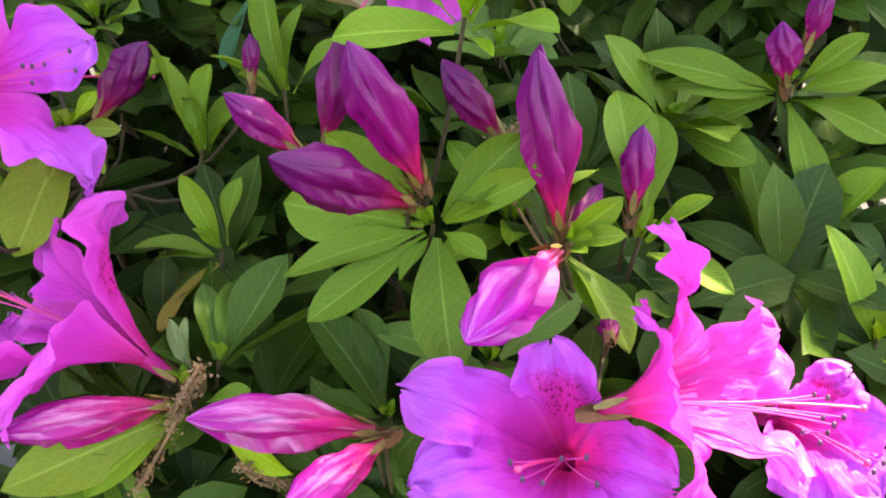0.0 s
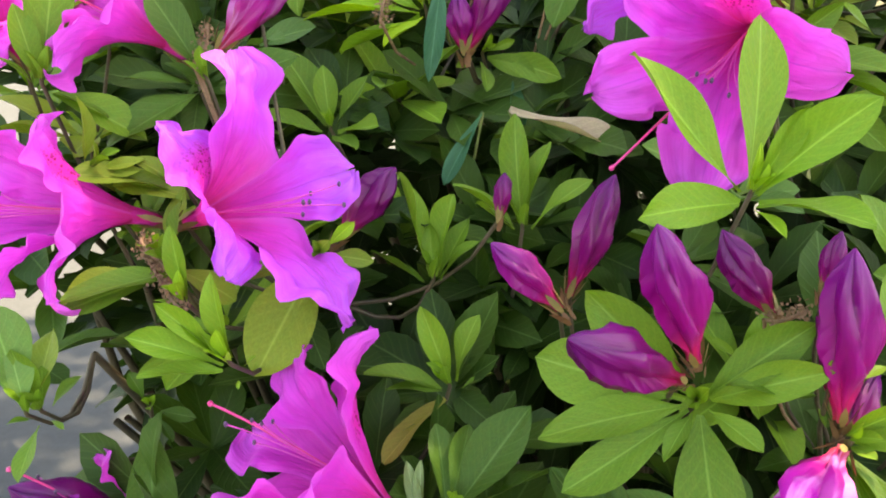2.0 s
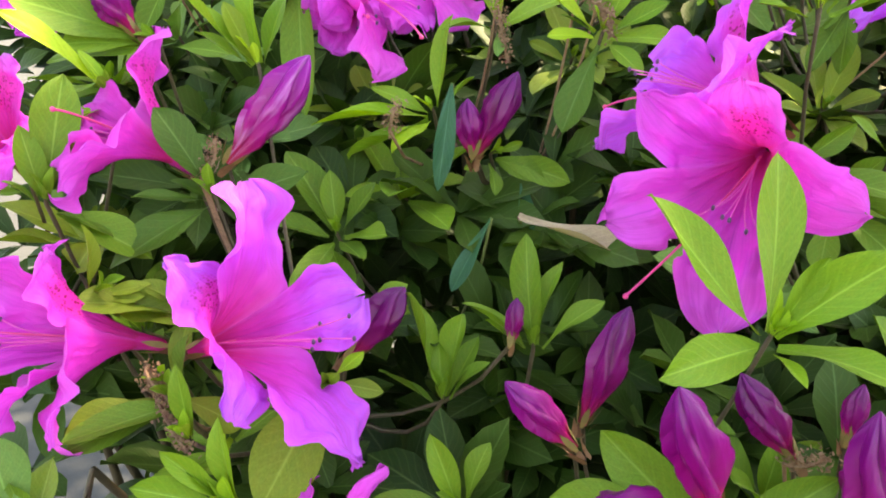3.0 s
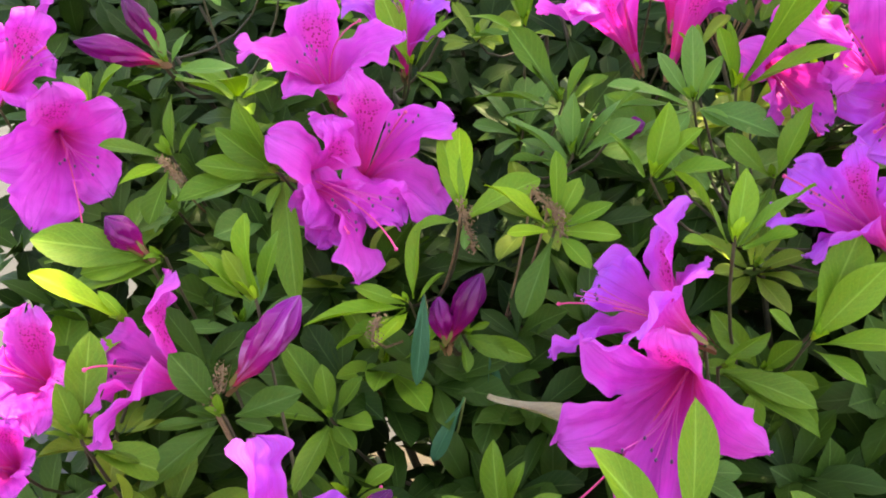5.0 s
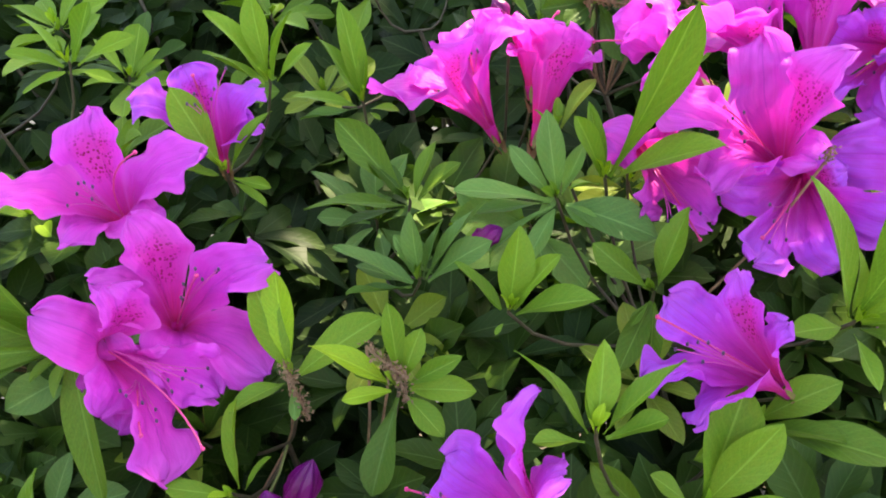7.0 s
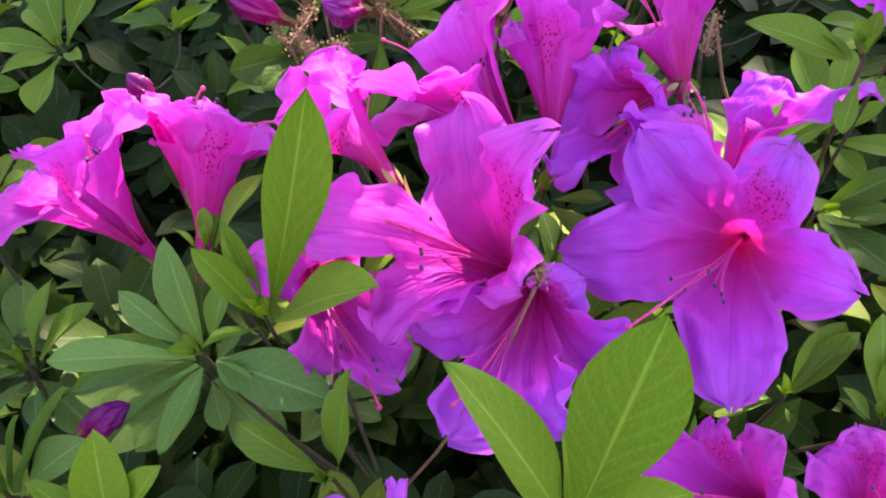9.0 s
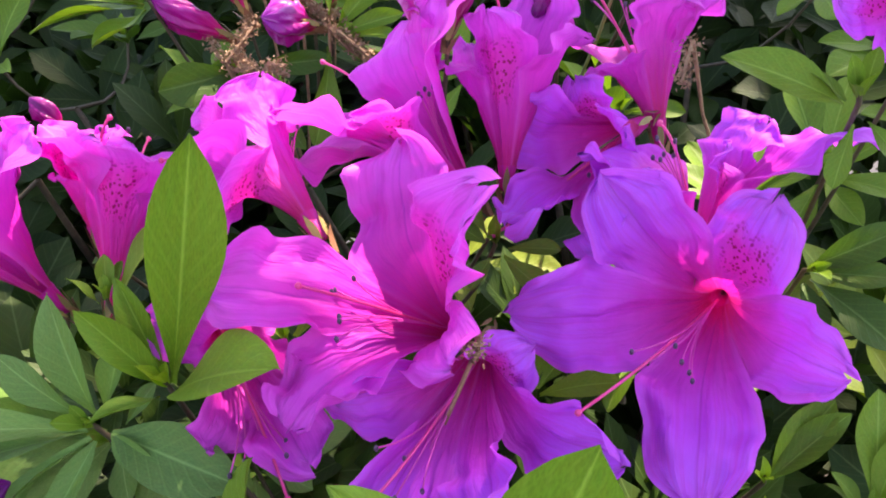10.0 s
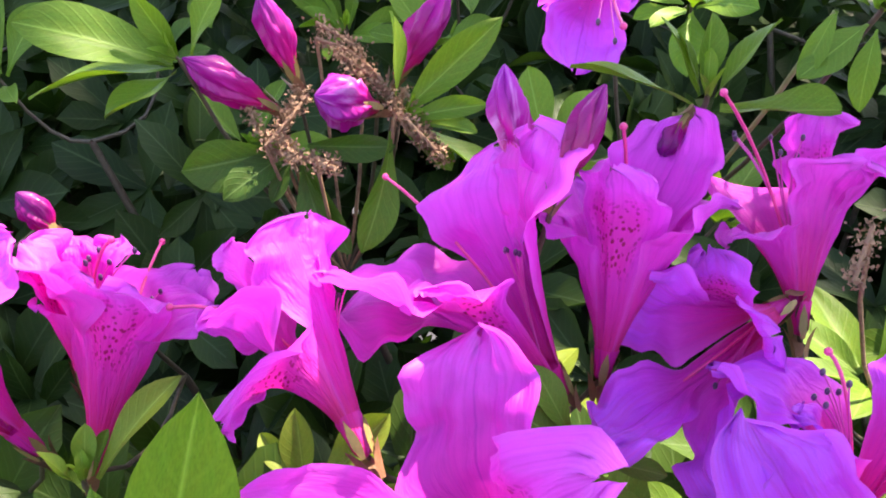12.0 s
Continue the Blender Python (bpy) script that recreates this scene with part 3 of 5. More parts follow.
flower((-0.1681, 0.3862, 0.8863), (-0.1367, 0.3710, 0.8909), (-0.1390, 0.3725, 0.9199), (-0.1674, 0.3637, 0.9148), (-0.1488, 0.3541, 0.8742), (-0.1189, 0.3394, 0.8553), (-0.1060, 0.3648, 0.8761), pistil=(-0.1061, 0.3369, 0.8727))
flower((-0.1356, 0.4069, 0.8702), (-0.1244, 0.3915, 0.9008), (-0.1348, 0.3915, 0.9378), (-0.0888, 0.3896, 0.9204), (-0.0914, 0.3687, 0.8775), (-0.1208, 0.3666, 0.8728), (-0.1524, 0.3833, 0.9170))
flower((-0.1503, 0.4303, 0.9112), (-0.1558, 0.4186, 0.9350), (-0.1606, 0.4318, 0.9686), (-0.1149, 0.4286, 0.9503), (-0.1348, 0.4109, 0.9221), (-0.1720, 0.4025, 0.9237), (-0.1902, 0.4009, 0.9435), pistil=(-0.1331, 0.4040, 0.9583), stamens=0.5)
flower((-0.1204, 0.4731, 0.9217), (-0.1208, 0.4623, 0.9481), (-0.1291, 0.4672, 0.9749), (-0.0974, 0.4696, 0.9627), (-0.0981, 0.4645, 0.9471), (-0.1351, 0.4557, 0.9396), (-0.1514, 0.4593, 0.9648), tint="violet")
flower((-0.3021, 0.4258, 0.8928), (-0.2835, 0.4013, 0.8944), (-0.2874, 0.3972, 0.9224), (-0.2555, 0.4086, 0.9079), (-0.2567, 0.3901, 0.8710), (-0.2851, 0.3685, 0.8586), (-0.3062, 0.3735, 0.8913), pistil=(-0.2617, 0.3673, 0.8585))
flower((-0.3283, 0.4188, 0.9071), (-0.3106, 0.4105, 0.9258), (-0.3002, 0.4223, 0.9557), (-0.2923, 0.4174, 0.9338), (-0.3041, 0.4044, 0.9087), (-0.3295, 0.3956, 0.9167), (-0.3238, 0.4066, 0.9508))
flower((-0.2967, 0.5260, 0.9559), (-0.3217, 0.5164, 0.9711), (-0.2877, 0.5262, 0.9936), (-0.3175, 0.5330, 1.0020), (-0.3503, 0.5051, 0.9640), (-0.3417, 0.4885, 0.9427), (-0.3451, 0.5269, 0.9889), stamens=0.5)
flower((0.0075, 0.4737, 0.9299), (-0.0050, 0.4712, 0.9562), (-0.0189, 0.4666, 0.9800), (0.0080, 0.4830, 0.9895), (-0.0010, 0.4961, 0.9845), (-0.0304, 0.4896, 0.9674), (-0.0490, 0.4660, 0.9594), stamens=0.5, wide=1.5)
flower((0.0225, 0.4660, 0.9290), (0.0305, 0.4765, 0.9575), (0.0372, 0.4700, 0.9855), (0.0184, 0.4785, 0.9885), (0.0240, 0.5010, 0.9690), (0.0430, 0.5040, 0.9660), (0.0520, 0.4880, 0.9675), pistil=(0.0345, 0.5110, 0.9690), stamens=0.5, wide=1.45)
flower((0.1282, 0.4407, 0.9216), (0.1160, 0.4280, 0.9414), (0.1261, 0.4094, 0.9845), (0.1104, 0.4538, 0.9815), (0.0682, 0.4163, 0.9657), (0.0809, 0.3957, 0.9413), (0.1210, 0.3991, 0.9472), wide=0.8)
flower((0.2047, 0.4461, 0.9235), (0.1894, 0.4217, 0.9342), (0.2052, 0.4173, 0.9656), (0.2090, 0.3892, 0.9318), (0.1713, 0.3837, 0.9081), (0.1378, 0.4260, 0.9406), (0.1649, 0.4374, 0.9693), tint="violet", pistil=(0.1482, 0.3934, 0.9316), wide=0.83)
flower((0.1332, 0.4371, 0.9260), (0.1236, 0.4132, 0.9253), (0.1429, 0.4173, 0.9349), (0.1572, 0.3878, 0.9181), (0.1248, 0.3772, 0.9144), (0.0962, 0.3831, 0.9128), (0.0908, 0.4066, 0.9336), tint="violet")
flower((0.1367, 0.4671, 0.9518), (0.1249, 0.4710, 0.9717), (0.1038, 0.4613, 0.9860), (0.0833, 0.4640, 0.9875), (0.0821, 0.4791, 0.9685), (0.1200, 0.4981, 1.0013), (0.1298, 0.4907, 1.0086), pistil=(0.0950, 0.5090, 0.9880), stamens=0.5, wide=1.45)
flower((0.1455, 0.4700, 0.9535), (0.1489, 0.4770, 0.9747), (0.1457, 0.4771, 1.0059), (0.1716, 0.4806, 0.9970), (0.1683, 0.5059, 1.0040), (0.1420, 0.5030, 0.9907), (0.1300, 0.4860, 0.9930), pistil=(0.1470, 0.4810, 1.0120), stamens=0.5, wide=1.1)
flower((0.1898, 0.4810, 0.9652), (0.1752, 0.4710, 0.9636), (0.1678, 0.4800, 0.9823), (0.1777, 0.4562, 0.9740), (0.1617, 0.4362, 0.9498), (0.1424, 0.4486, 0.9544), (0.1495, 0.4778, 0.9761), tint="violet", pistil=(0.1390, 0.4550, 0.9470), stamens=0.5, wide=1.25)
flower((0.1962, 0.4814, 0.9567), (0.1965, 0.4946, 0.9766), (0.2040, 0.5160, 1.0014), (0.2165, 0.4970, 0.9994), (0.2016, 0.4890, 1.0017), (0.1752, 0.4895, 0.9815), (0.1645, 0.5233, 0.9913), pistil=(0.1680, 0.4840, 1.0180))
flower((0.1905, 0.4368, 0.9407), (0.1922, 0.4388, 0.9594), (0.1971, 0.4386, 0.9732), (0.2128, 0.4452, 0.9762), (0.2301, 0.4276, 0.9785), (0.1781, 0.4435, 0.9675), (0.1651, 0.4529, 0.9711), tint="violet", stamens=0.5)
flower((0.0928, 0.4405, 0.9600), (0.0820, 0.4584, 0.9727), (0.0662, 0.4379, 0.9713), (0.0593, 0.4594, 0.9816), (0.0614, 0.4776, 0.9848), (0.0788, 0.4764, 0.9950), (0.0825, 0.4743, 0.9799), pistil=(0.0490, 0.4700, 0.9760), stamens=0.5, wide=1.45)
flower((0.1590, 0.5600, 1.0374), (0.1510, 0.5400, 1.0325), (0.1370, 0.5398, 1.0211), (0.1428, 0.5281, 1.0092), (0.1595, 0.5297, 1.0276), (0.1629, 0.5388, 1.0408), (0.1448, 0.5433, 1.0444), tint="violet")
flower((0.0976, 0.3428, 0.8829), (0.0854, 0.3441, 0.8944), (0.0794, 0.3606, 0.9214), (0.0927, 0.3457, 0.9118), (0.0612, 0.3258, 0.8842), (0.0472, 0.3420, 0.8923), (0.0597, 0.3667, 0.9091), tint="violet", pistil=(0.0537, 0.3545, 0.9083))
flower((-0.2349, 0.2841, 0.8241), (-0.2375, 0.2734, 0.8413), (-0.2379, 0.2827, 0.8631), (-0.2234, 0.2713, 0.8387), (-0.2276, 0.2553, 0.8267), (-0.2377, 0.2526, 0.8327), (-0.2439, 0.2684, 0.8512))
flower((-0.2386, 0.2568, 0.8064), (-0.2367, 0.2469, 0.8197), (-0.2361, 0.2533, 0.8324), (-0.2247, 0.2440, 0.8182), (-0.2272, 0.2324, 0.8127), (-0.2376, 0.2323, 0.8216), (-0.2416, 0.2447, 0.8308))
flower((-0.1684, 0.2181, 0.6755), (-0.1794, 0.2166, 0.6894), (-0.1873, 0.2221, 0.7063), (-0.1942, 0.2120, 0.7010), (-0.1974, 0.2046, 0.6948), (-0.1841, 0.2026, 0.6854), (-0.1785, 0.2262, 0.6955))
flower((0.2568, 0.4451, 1.0075), (0.2394, 0.4323, 1.0074), (0.2215, 0.4369, 1.0059), (0.2307, 0.4396, 1.0157), (0.2454, 0.4300, 1.0151), (0.2408, 0.4181, 1.0044), (0.2326, 0.4208, 0.9947), tint="violet")
flower((-0.1437, 0.3944, 0.8774), (-0.1420, 0.3732, 0.8779), (-0.1596, 0.3675, 0.8747), (-0.1478, 0.3610, 0.8624), (-0.1322, 0.3630, 0.8640), (-0.1236, 0.3761, 0.8849), (-0.1511, 0.3798, 0.8933))
flower((0.0605, 0.4390, 0.9425), (0.0686, 0.4244, 0.9375), (0.0763, 0.4333, 0.9557), (0.0895, 0.4158, 0.9372), (0.0854, 0.4005, 0.9206), (0.0617, 0.4084, 0.9204), (0.0467, 0.4325, 0.9484))
flower((0.0229, 0.4777, 0.9555), (0.0229, 0.4805, 0.9684), (0.0139, 0.4844, 0.9824), (0.0194, 0.4936, 0.9821), (0.0293, 0.4947, 0.9799), (0.0329, 0.4806, 0.9689), (0.0167, 0.4749, 0.9732), stamens=0.5)
flower((0.1907, 0.3821, 0.8654), (0.1726, 0.3788, 0.8823), (0.1702, 0.3899, 0.8982), (0.1873, 0.3798, 0.8963), (0.1817, 0.3595, 0.8843), (0.1555, 0.3641, 0.8787), (0.1531, 0.3894, 0.8922))
flower((0.2200, 0.3845, 0.8509), (0.2162, 0.3767, 0.8702), (0.2173, 0.3885, 0.8879), (0.2301, 0.3755, 0.8853), (0.2194, 0.3591, 0.8692), (0.1994, 0.3651, 0.8665), (0.2041, 0.3880, 0.8824))
bud((-0.0420, 0.2290, 0.7742), (-0.0633, 0.2294, 0.7926), .36)
bud((-0.0381, 0.2488, 0.7702), (-0.0287, 0.2534, 0.8088), .28)
bud((-0.0063, 0.2091, 0.7730), (-0.0235, 0.2005, 0.8128), .32)
bud((-0.0098, 0.2083, 0.7670), (-0.0422, 0.1847, 0.7882), .33)
bud((0.0173, 0.2288, 0.7792), (-0.0002, 0.2322, 0.8019), .36)
bud((0.0254, 0.2201, 0.7910), (0.0265, 0.2209, 0.8083), .34)
bud((0.0329, 0.2071, 0.7610), (0.0240, 0.2050, 0.8098), .29)
bud((0.0566, 0.2236, 0.7583), (0.0585, 0.2286, 0.7834), .38)
bud((0.0313, 0.1996, 0.7557), (0.0052, 0.1595, 0.7516), .36, "rosy")
bud((-0.0807, 0.1957, 0.7082), (-0.1186, 0.1725, 0.7155), .28, "pink")
bud((-0.0188, 0.1748, 0.7145), (-0.0632, 0.1617, 0.7284), .29, "pink")
bud((-0.0155, 0.1702, 0.7147), (-0.0384, 0.1479, 0.7118), .34, "pink")
bud((0.1183, 0.2750, 0.7843), (0.1135, 0.2757, 0.8054), .5)
bud((0.1222, 0.2742, 0.7960), (0.1261, 0.2736, 0.8179), .34)
bud((-0.1153, 0.2615, 0.7766), (-0.0985, 0.2720, 0.7994), .42)
bud((-0.0625, 0.2605, 0.7883), (-0.0619, 0.2627, 0.8037), .36)
bud((-0.1661, 0.2151, 0.6778), (-0.2060, 0.2037, 0.7059), .34)
bud((-0.1640, 0.2887, 0.8315), (-0.1375, 0.2960, 0.8684), .33, "rosy")
bud((-0.0835, 0.3369, 0.8288), (-0.0874, 0.3381, 0.8511), .44)
bud((-0.0827, 0.3374, 0.8297), (-0.0692, 0.3407, 0.8623), .34)
bud((-0.2487, 0.4453, 0.9271), (-0.2855, 0.4261, 0.9397), .3)
bud((-0.2509, 0.4506, 0.9322), (-0.2658, 0.4460, 0.9616), .36)
bud((-0.2144, 0.3302, 0.8668), (-0.2275, 0.3264, 0.8843), .55)
bud((0.0593, 0.5591, 0.9879), (0.0352, 0.5535, 1.0057), .36, "wine")
bud((0.0655, 0.5623, 0.9960), (0.0577, 0.5629, 1.0221), .36, "wine")
bud((0.0963, 0.5678, 0.9946), (0.1129, 0.5708, 1.0195), .36, "wine")
bud((0.0909, 0.5520, 0.9901), (0.0737, 0.5441, 0.9971), .75, "rosy")
bud((0.1271, 0.4925, 0.9958), (0.1237, 0.5021, 1.0189), .36, "rosy")
bud((0.1329, 0.4748, 0.9996), (0.1427, 0.4820, 1.0209), .3, "wine")
bud((0.1687, 0.5066, 1.0034), (0.1617, 0.5020, 0.9952), .5)
bud((0.0147, 0.4971, 0.9797), (0.0071, 0.4986, 0.9904), .55)
bud((-0.0105, 0.4085, 0.9087), (0.0050, 0.4177, 0.9133), .5)
bud((0.0342, 0.2042, 0.7550), (0.0469, 0.2234, 0.7672), .25)
bud((0.0422, 0.1743, 0.7437), (0.0436, 0.1851, 0.7424), .5)
shoot((-0.0831, 0.2653, 0.7624), "mid", (-0.0971, 0.2690, 0.7989, 0.301), (-0.0790, 0.2718, 0.7920, 0.261), (-0.0686, 0.2671, 0.7779, 0.294), (-0.1050, 0.2652, 0.7714, 0.304), (-0.0860, 0.2699, 0.7816, 0.301), (-0.0728, 0.2768, 0.7825, 0.301))
shoot((-0.0730, 0.2404, 0.7371), "mid", (-0.0846, 0.2448, 0.7626, 0.296, "young"), (-0.0796, 0.2399, 0.7461, 0.378, "lime"), (-0.0658, 0.2470, 0.7607, 0.297), (-0.0933, 0.2340, 0.7371, 0.402), (-0.1016, 0.2401, 0.7386, 0.302), (-0.0593, 0.2488, 0.7385, 0.376), (-0.0912, 0.2230, 0.7169, 0.359, "yellow"))
shoot((-0.0681, 0.2062, 0.7152), "dark", (-0.0472, 0.2227, 0.7449, 0.370), (-0.0364, 0.2135, 0.7304, 0.370), (-0.0755, 0.2239, 0.7335, 0.348), (-0.0653, 0.2260, 0.7335, 0.346))
shoot((-0.0748, 0.2004, 0.7092), "mid", (-0.0946, 0.1966, 0.7041, 0.315), (-0.0824, 0.2110, 0.7284, 0.190, "pale"), (-0.0783, 0.2125, 0.7280, 0.148, "pale"))
shoot((-0.0028, 0.2122, 0.7587), "mid", (-0.0452, 0.2039, 0.7464, 0.310), (-0.0379, 0.1940, 0.7370, 0.266), (-0.0120, 0.1984, 0.7473, 0.309), (0.0118, 0.1967, 0.7550, 0.376), (0.0029, 0.1810, 0.7278, 0.411), (0.0258, 0.2022, 0.7776, 0.306), (0.0229, 0.2124, 0.7857, 0.329), (-0.0352, 0.2310, 0.7799, 0.376), (-0.0476, 0.2232, 0.7608, 0.417))
shoot((0.0338, 0.2066, 0.7556), "mid", (0.0490, 0.2036, 0.7705, 0.391), (0.0498, 0.1986, 0.7615, 0.345), (0.0432, 0.1863, 0.7421, 0.345), (0.0489, 0.1790, 0.7364, 0.322), (0.0387, 0.1956, 0.7574, 0.379), (0.0290, 0.2133, 0.7601, 0.345))
shoot((0.0059, 0.2351, 0.8111), "young", (-0.0300, 0.2437, 0.8462, 0.294), (0.0060, 0.2614, 0.8571, 0.303), (0.0156, 0.2324, 0.8375, 0.250), (0.0287, 0.2227, 0.8431, 0.299), (-0.0275, 0.2028, 0.8133, 0.260), (0.0300, 0.2106, 0.8140, 0.345), (0.0059, 0.2346, 0.8266, 0.216, "lime"), (0.0137, 0.2219, 0.8044, 0.338, "lime"))
shoot((-0.0546, 0.2739, 0.7810), "mid", (-0.0609, 0.2820, 0.8185, 0.259), (-0.0480, 0.2817, 0.8101, 0.202), (-0.0332, 0.2763, 0.7999, 0.223), (-0.0795, 0.2774, 0.7936, 0.223), (-0.0615, 0.2766, 0.7935, 0.200, "young"), (-0.0715, 0.2802, 0.7869, 0.303))
shoot((-0.1315, 0.2037, 0.7591), "young", (-0.1369, 0.2059, 0.7862, 0.264), (-0.1499, 0.1978, 0.7791, 0.212), (-0.1450, 0.2000, 0.7734, 0.211), (-0.1556, 0.1921, 0.7710, 0.264), (-0.1514, 0.1883, 0.7620, 0.284), (-0.1240, 0.2028, 0.7631, 0.350), (-0.1279, 0.1990, 0.7547, 0.382), (-0.1389, 0.2003, 0.7705, 0.219))
shoot((-0.1487, 0.2154, 0.7701), "young", (-0.1529, 0.2170, 0.7940, 0.252), (-0.1565, 0.2105, 0.7730, 0.221))
shoot((-0.1565, 0.2262, 0.7770), "mid", (-0.1801, 0.2039, 0.7733, 0.345), (-0.1541, 0.2287, 0.7969, 0.436), (-0.1811, 0.2073, 0.7682, 0.345))
shoot((-0.1894, 0.2420, 0.7995), "olive", (-0.1747, 0.2453, 0.7990, 0.460), (-0.1808, 0.2403, 0.7933, 0.558), (-0.1605, 0.2484, 0.7901, 0.368), (-0.1739, 0.2488, 0.8019, 0.299), (-0.1908, 0.2417, 0.8221, 0.345))
shoot((-0.0298, 0.4020, 0.8985), "blue", (-0.0631, 0.4021, 0.9164, 0.283), (-0.0316, 0.4049, 0.9297, 0.349), (-0.0195, 0.4047, 0.9247, 0.251), (-0.0024, 0.4021, 0.9332, 0.233), (-0.0005, 0.3974, 0.9184, 0.293), (-0.0597, 0.3987, 0.8965, 0.265), (-0.0561, 0.4081, 0.9039, 0.306), (-0.0393, 0.4078, 0.9175, 0.308))
shoot((0.0042, 0.3805, 0.8960), "young", (0.0085, 0.3840, 0.9313, 0.380), (0.0231, 0.3794, 0.9211, 0.282), (0.0371, 0.3705, 0.9064, 0.373), (-0.0153, 0.3891, 0.9145, 0.312), (-0.0012, 0.3760, 0.8891, 0.404))
shoot((-0.0380, 0.3624, 0.8770), "young", (-0.0707, 0.3663, 0.8940, 0.263, "lime"), (-0.0594, 0.3581, 0.8747, 0.321, "lime"), (-0.0220, 0.3485, 0.8635, 0.439), (-0.0138, 0.3606, 0.8907, 0.267), (-0.0405, 0.3669, 0.9112, 0.260), (-0.0288, 0.3675, 0.8991, 0.368), (-0.0501, 0.3447, 0.8397, 0.345, "dark"), (-0.0548, 0.3632, 0.8825, 0.304), (-0.0094, 0.3587, 0.8762, 0.374))
shoot((0.0628, 0.3928, 0.8951), "mid", (0.0390, 0.4001, 0.9142, 0.348), (0.0737, 0.3932, 0.9317, 0.342), (0.0478, 0.3804, 0.8656, 0.326), (0.0605, 0.3798, 0.8661, 0.325), (0.0532, 0.3873, 0.8825, 0.328))
shoot((0.0268, 0.3096, 0.8411), "mid", (0.0583, 0.2865, 0.8396, 0.322), (0.0598, 0.2830, 0.8296, 0.276), (0.0450, 0.3108, 0.8586, 0.332), (0.0478, 0.2971, 0.8391, 0.460))
shoot((0.0666, 0.3260, 0.8468), "young", (0.0796, 0.3344, 0.8930, 0.359), (0.0893, 0.3241, 0.8847, 0.345), (0.0833, 0.3062, 0.8392, 0.460), (0.0497, 0.3322, 0.8571, 0.483), (0.0961, 0.3071, 0.8570, 0.368))
shoot((-0.1666, 0.3765, 0.8908), "mid", (-0.1933, 0.3691, 0.9133, 0.319), (-0.2010, 0.3613, 0.8979, 0.299), (-0.2069, 0.3523, 0.8831, 0.255), (-0.1776, 0.3667, 0.8824, 0.307), (-0.1862, 0.3779, 0.9245, 0.425), (-0.1540, 0.3498, 0.8368, 0.286, "mid"), (-0.1696, 0.3652, 0.8750, 0.343))
shoot((-0.2468, 0.4476, 0.9243), "blue", (-0.2340, 0.4520, 0.9437, 0.342), (-0.2104, 0.4561, 0.9243, 0.287), (-0.2698, 0.4352, 0.9331, 0.299), (-0.2640, 0.4344, 0.9156, 0.332), (-0.2369, 0.4451, 0.9191, 0.375), (-0.2564, 0.4479, 0.9508, 0.345))
shoot((-0.2454, 0.5004, 0.9644), "blue", (-0.2767, 0.4837, 0.9759, 0.299), (-0.2533, 0.4961, 0.9824, 0.320), (-0.2303, 0.5033, 0.9740, 0.316), (-0.2466, 0.5015, 0.9865, 0.248), (-0.2325, 0.4983, 0.9521, 0.378), (-0.2688, 0.4865, 0.9600, 0.290), (-0.2581, 0.4911, 0.9545, 0.324))
shoot((-0.2017, 0.5178, 0.9641), "young", (-0.2182, 0.5119, 0.9905, 0.290), (-0.1873, 0.5219, 0.9931, 0.299), (-0.1683, 0.5237, 0.9756, 0.252), (-0.2274, 0.5094, 0.9731, 0.331), (-0.2233, 0.5071, 0.9539, 0.318), (-0.1822, 0.5198, 0.9542, 0.325))
shoot((-0.1148, 0.4517, 0.9294), "young", (-0.1321, 0.4512, 0.9694, 0.348), (-0.0915, 0.4554, 0.9557, 0.183), (-0.0948, 0.4474, 0.9237, 0.299), (-0.1277, 0.4470, 0.9334, 0.352), (-0.0976, 0.4463, 0.9146, 0.263), (-0.1398, 0.4483, 0.9372, 0.306))
shoot((-0.0986, 0.4936, 0.9571), "young", (-0.1239, 0.4922, 0.9922, 0.296), (-0.1025, 0.4951, 0.9983, 0.278), (-0.0853, 0.4959, 0.9896, 0.212), (-0.1270, 0.4910, 0.9741, 0.291), (-0.0770, 0.4958, 0.9746, 0.314), (-0.1045, 0.4897, 0.9466, 0.312))
shoot((-0.0552, 0.4885, 0.9469), "young", (-0.0739, 0.4900, 0.9787, 0.270), (-0.0624, 0.4922, 0.9936, 0.233), (-0.0521, 0.4898, 0.9732, 0.189), (-0.0885, 0.4856, 0.9528, 0.286), (-0.0850, 0.4842, 0.9421, 0.226, "blue"), (-0.0379, 0.4848, 0.9436, 0.370), (-0.0471, 0.4844, 0.9401, 0.304))
shoot((-0.1561, 0.2999, 0.8624), "young", (-0.1800, 0.2961, 0.8846, 0.294), (-0.1611, 0.3073, 0.8964, 0.306), (-0.1689, 0.3020, 0.8827, 0.372, "olive"), (-0.1488, 0.3118, 0.8894, 0.309), (-0.1764, 0.2955, 0.8731, 0.319))
shoot((-0.2081, 0.2991, 0.8489), "lime", (-0.2383, 0.2846, 0.8761, 0.298), (-0.2218, 0.2802, 0.8356, 0.414), (-0.2199, 0.2984, 0.8637, 0.266))
shoot((-0.2070, 0.3345, 0.8632), "mid", (-0.2353, 0.3144, 0.8626, 0.391), (-0.2394, 0.3110, 0.8561, 0.345), (-0.2064, 0.3228, 0.8470, 0.317), (-0.2533, 0.3119, 0.8780, 0.345), (-0.1805, 0.3383, 0.8605, 0.323))
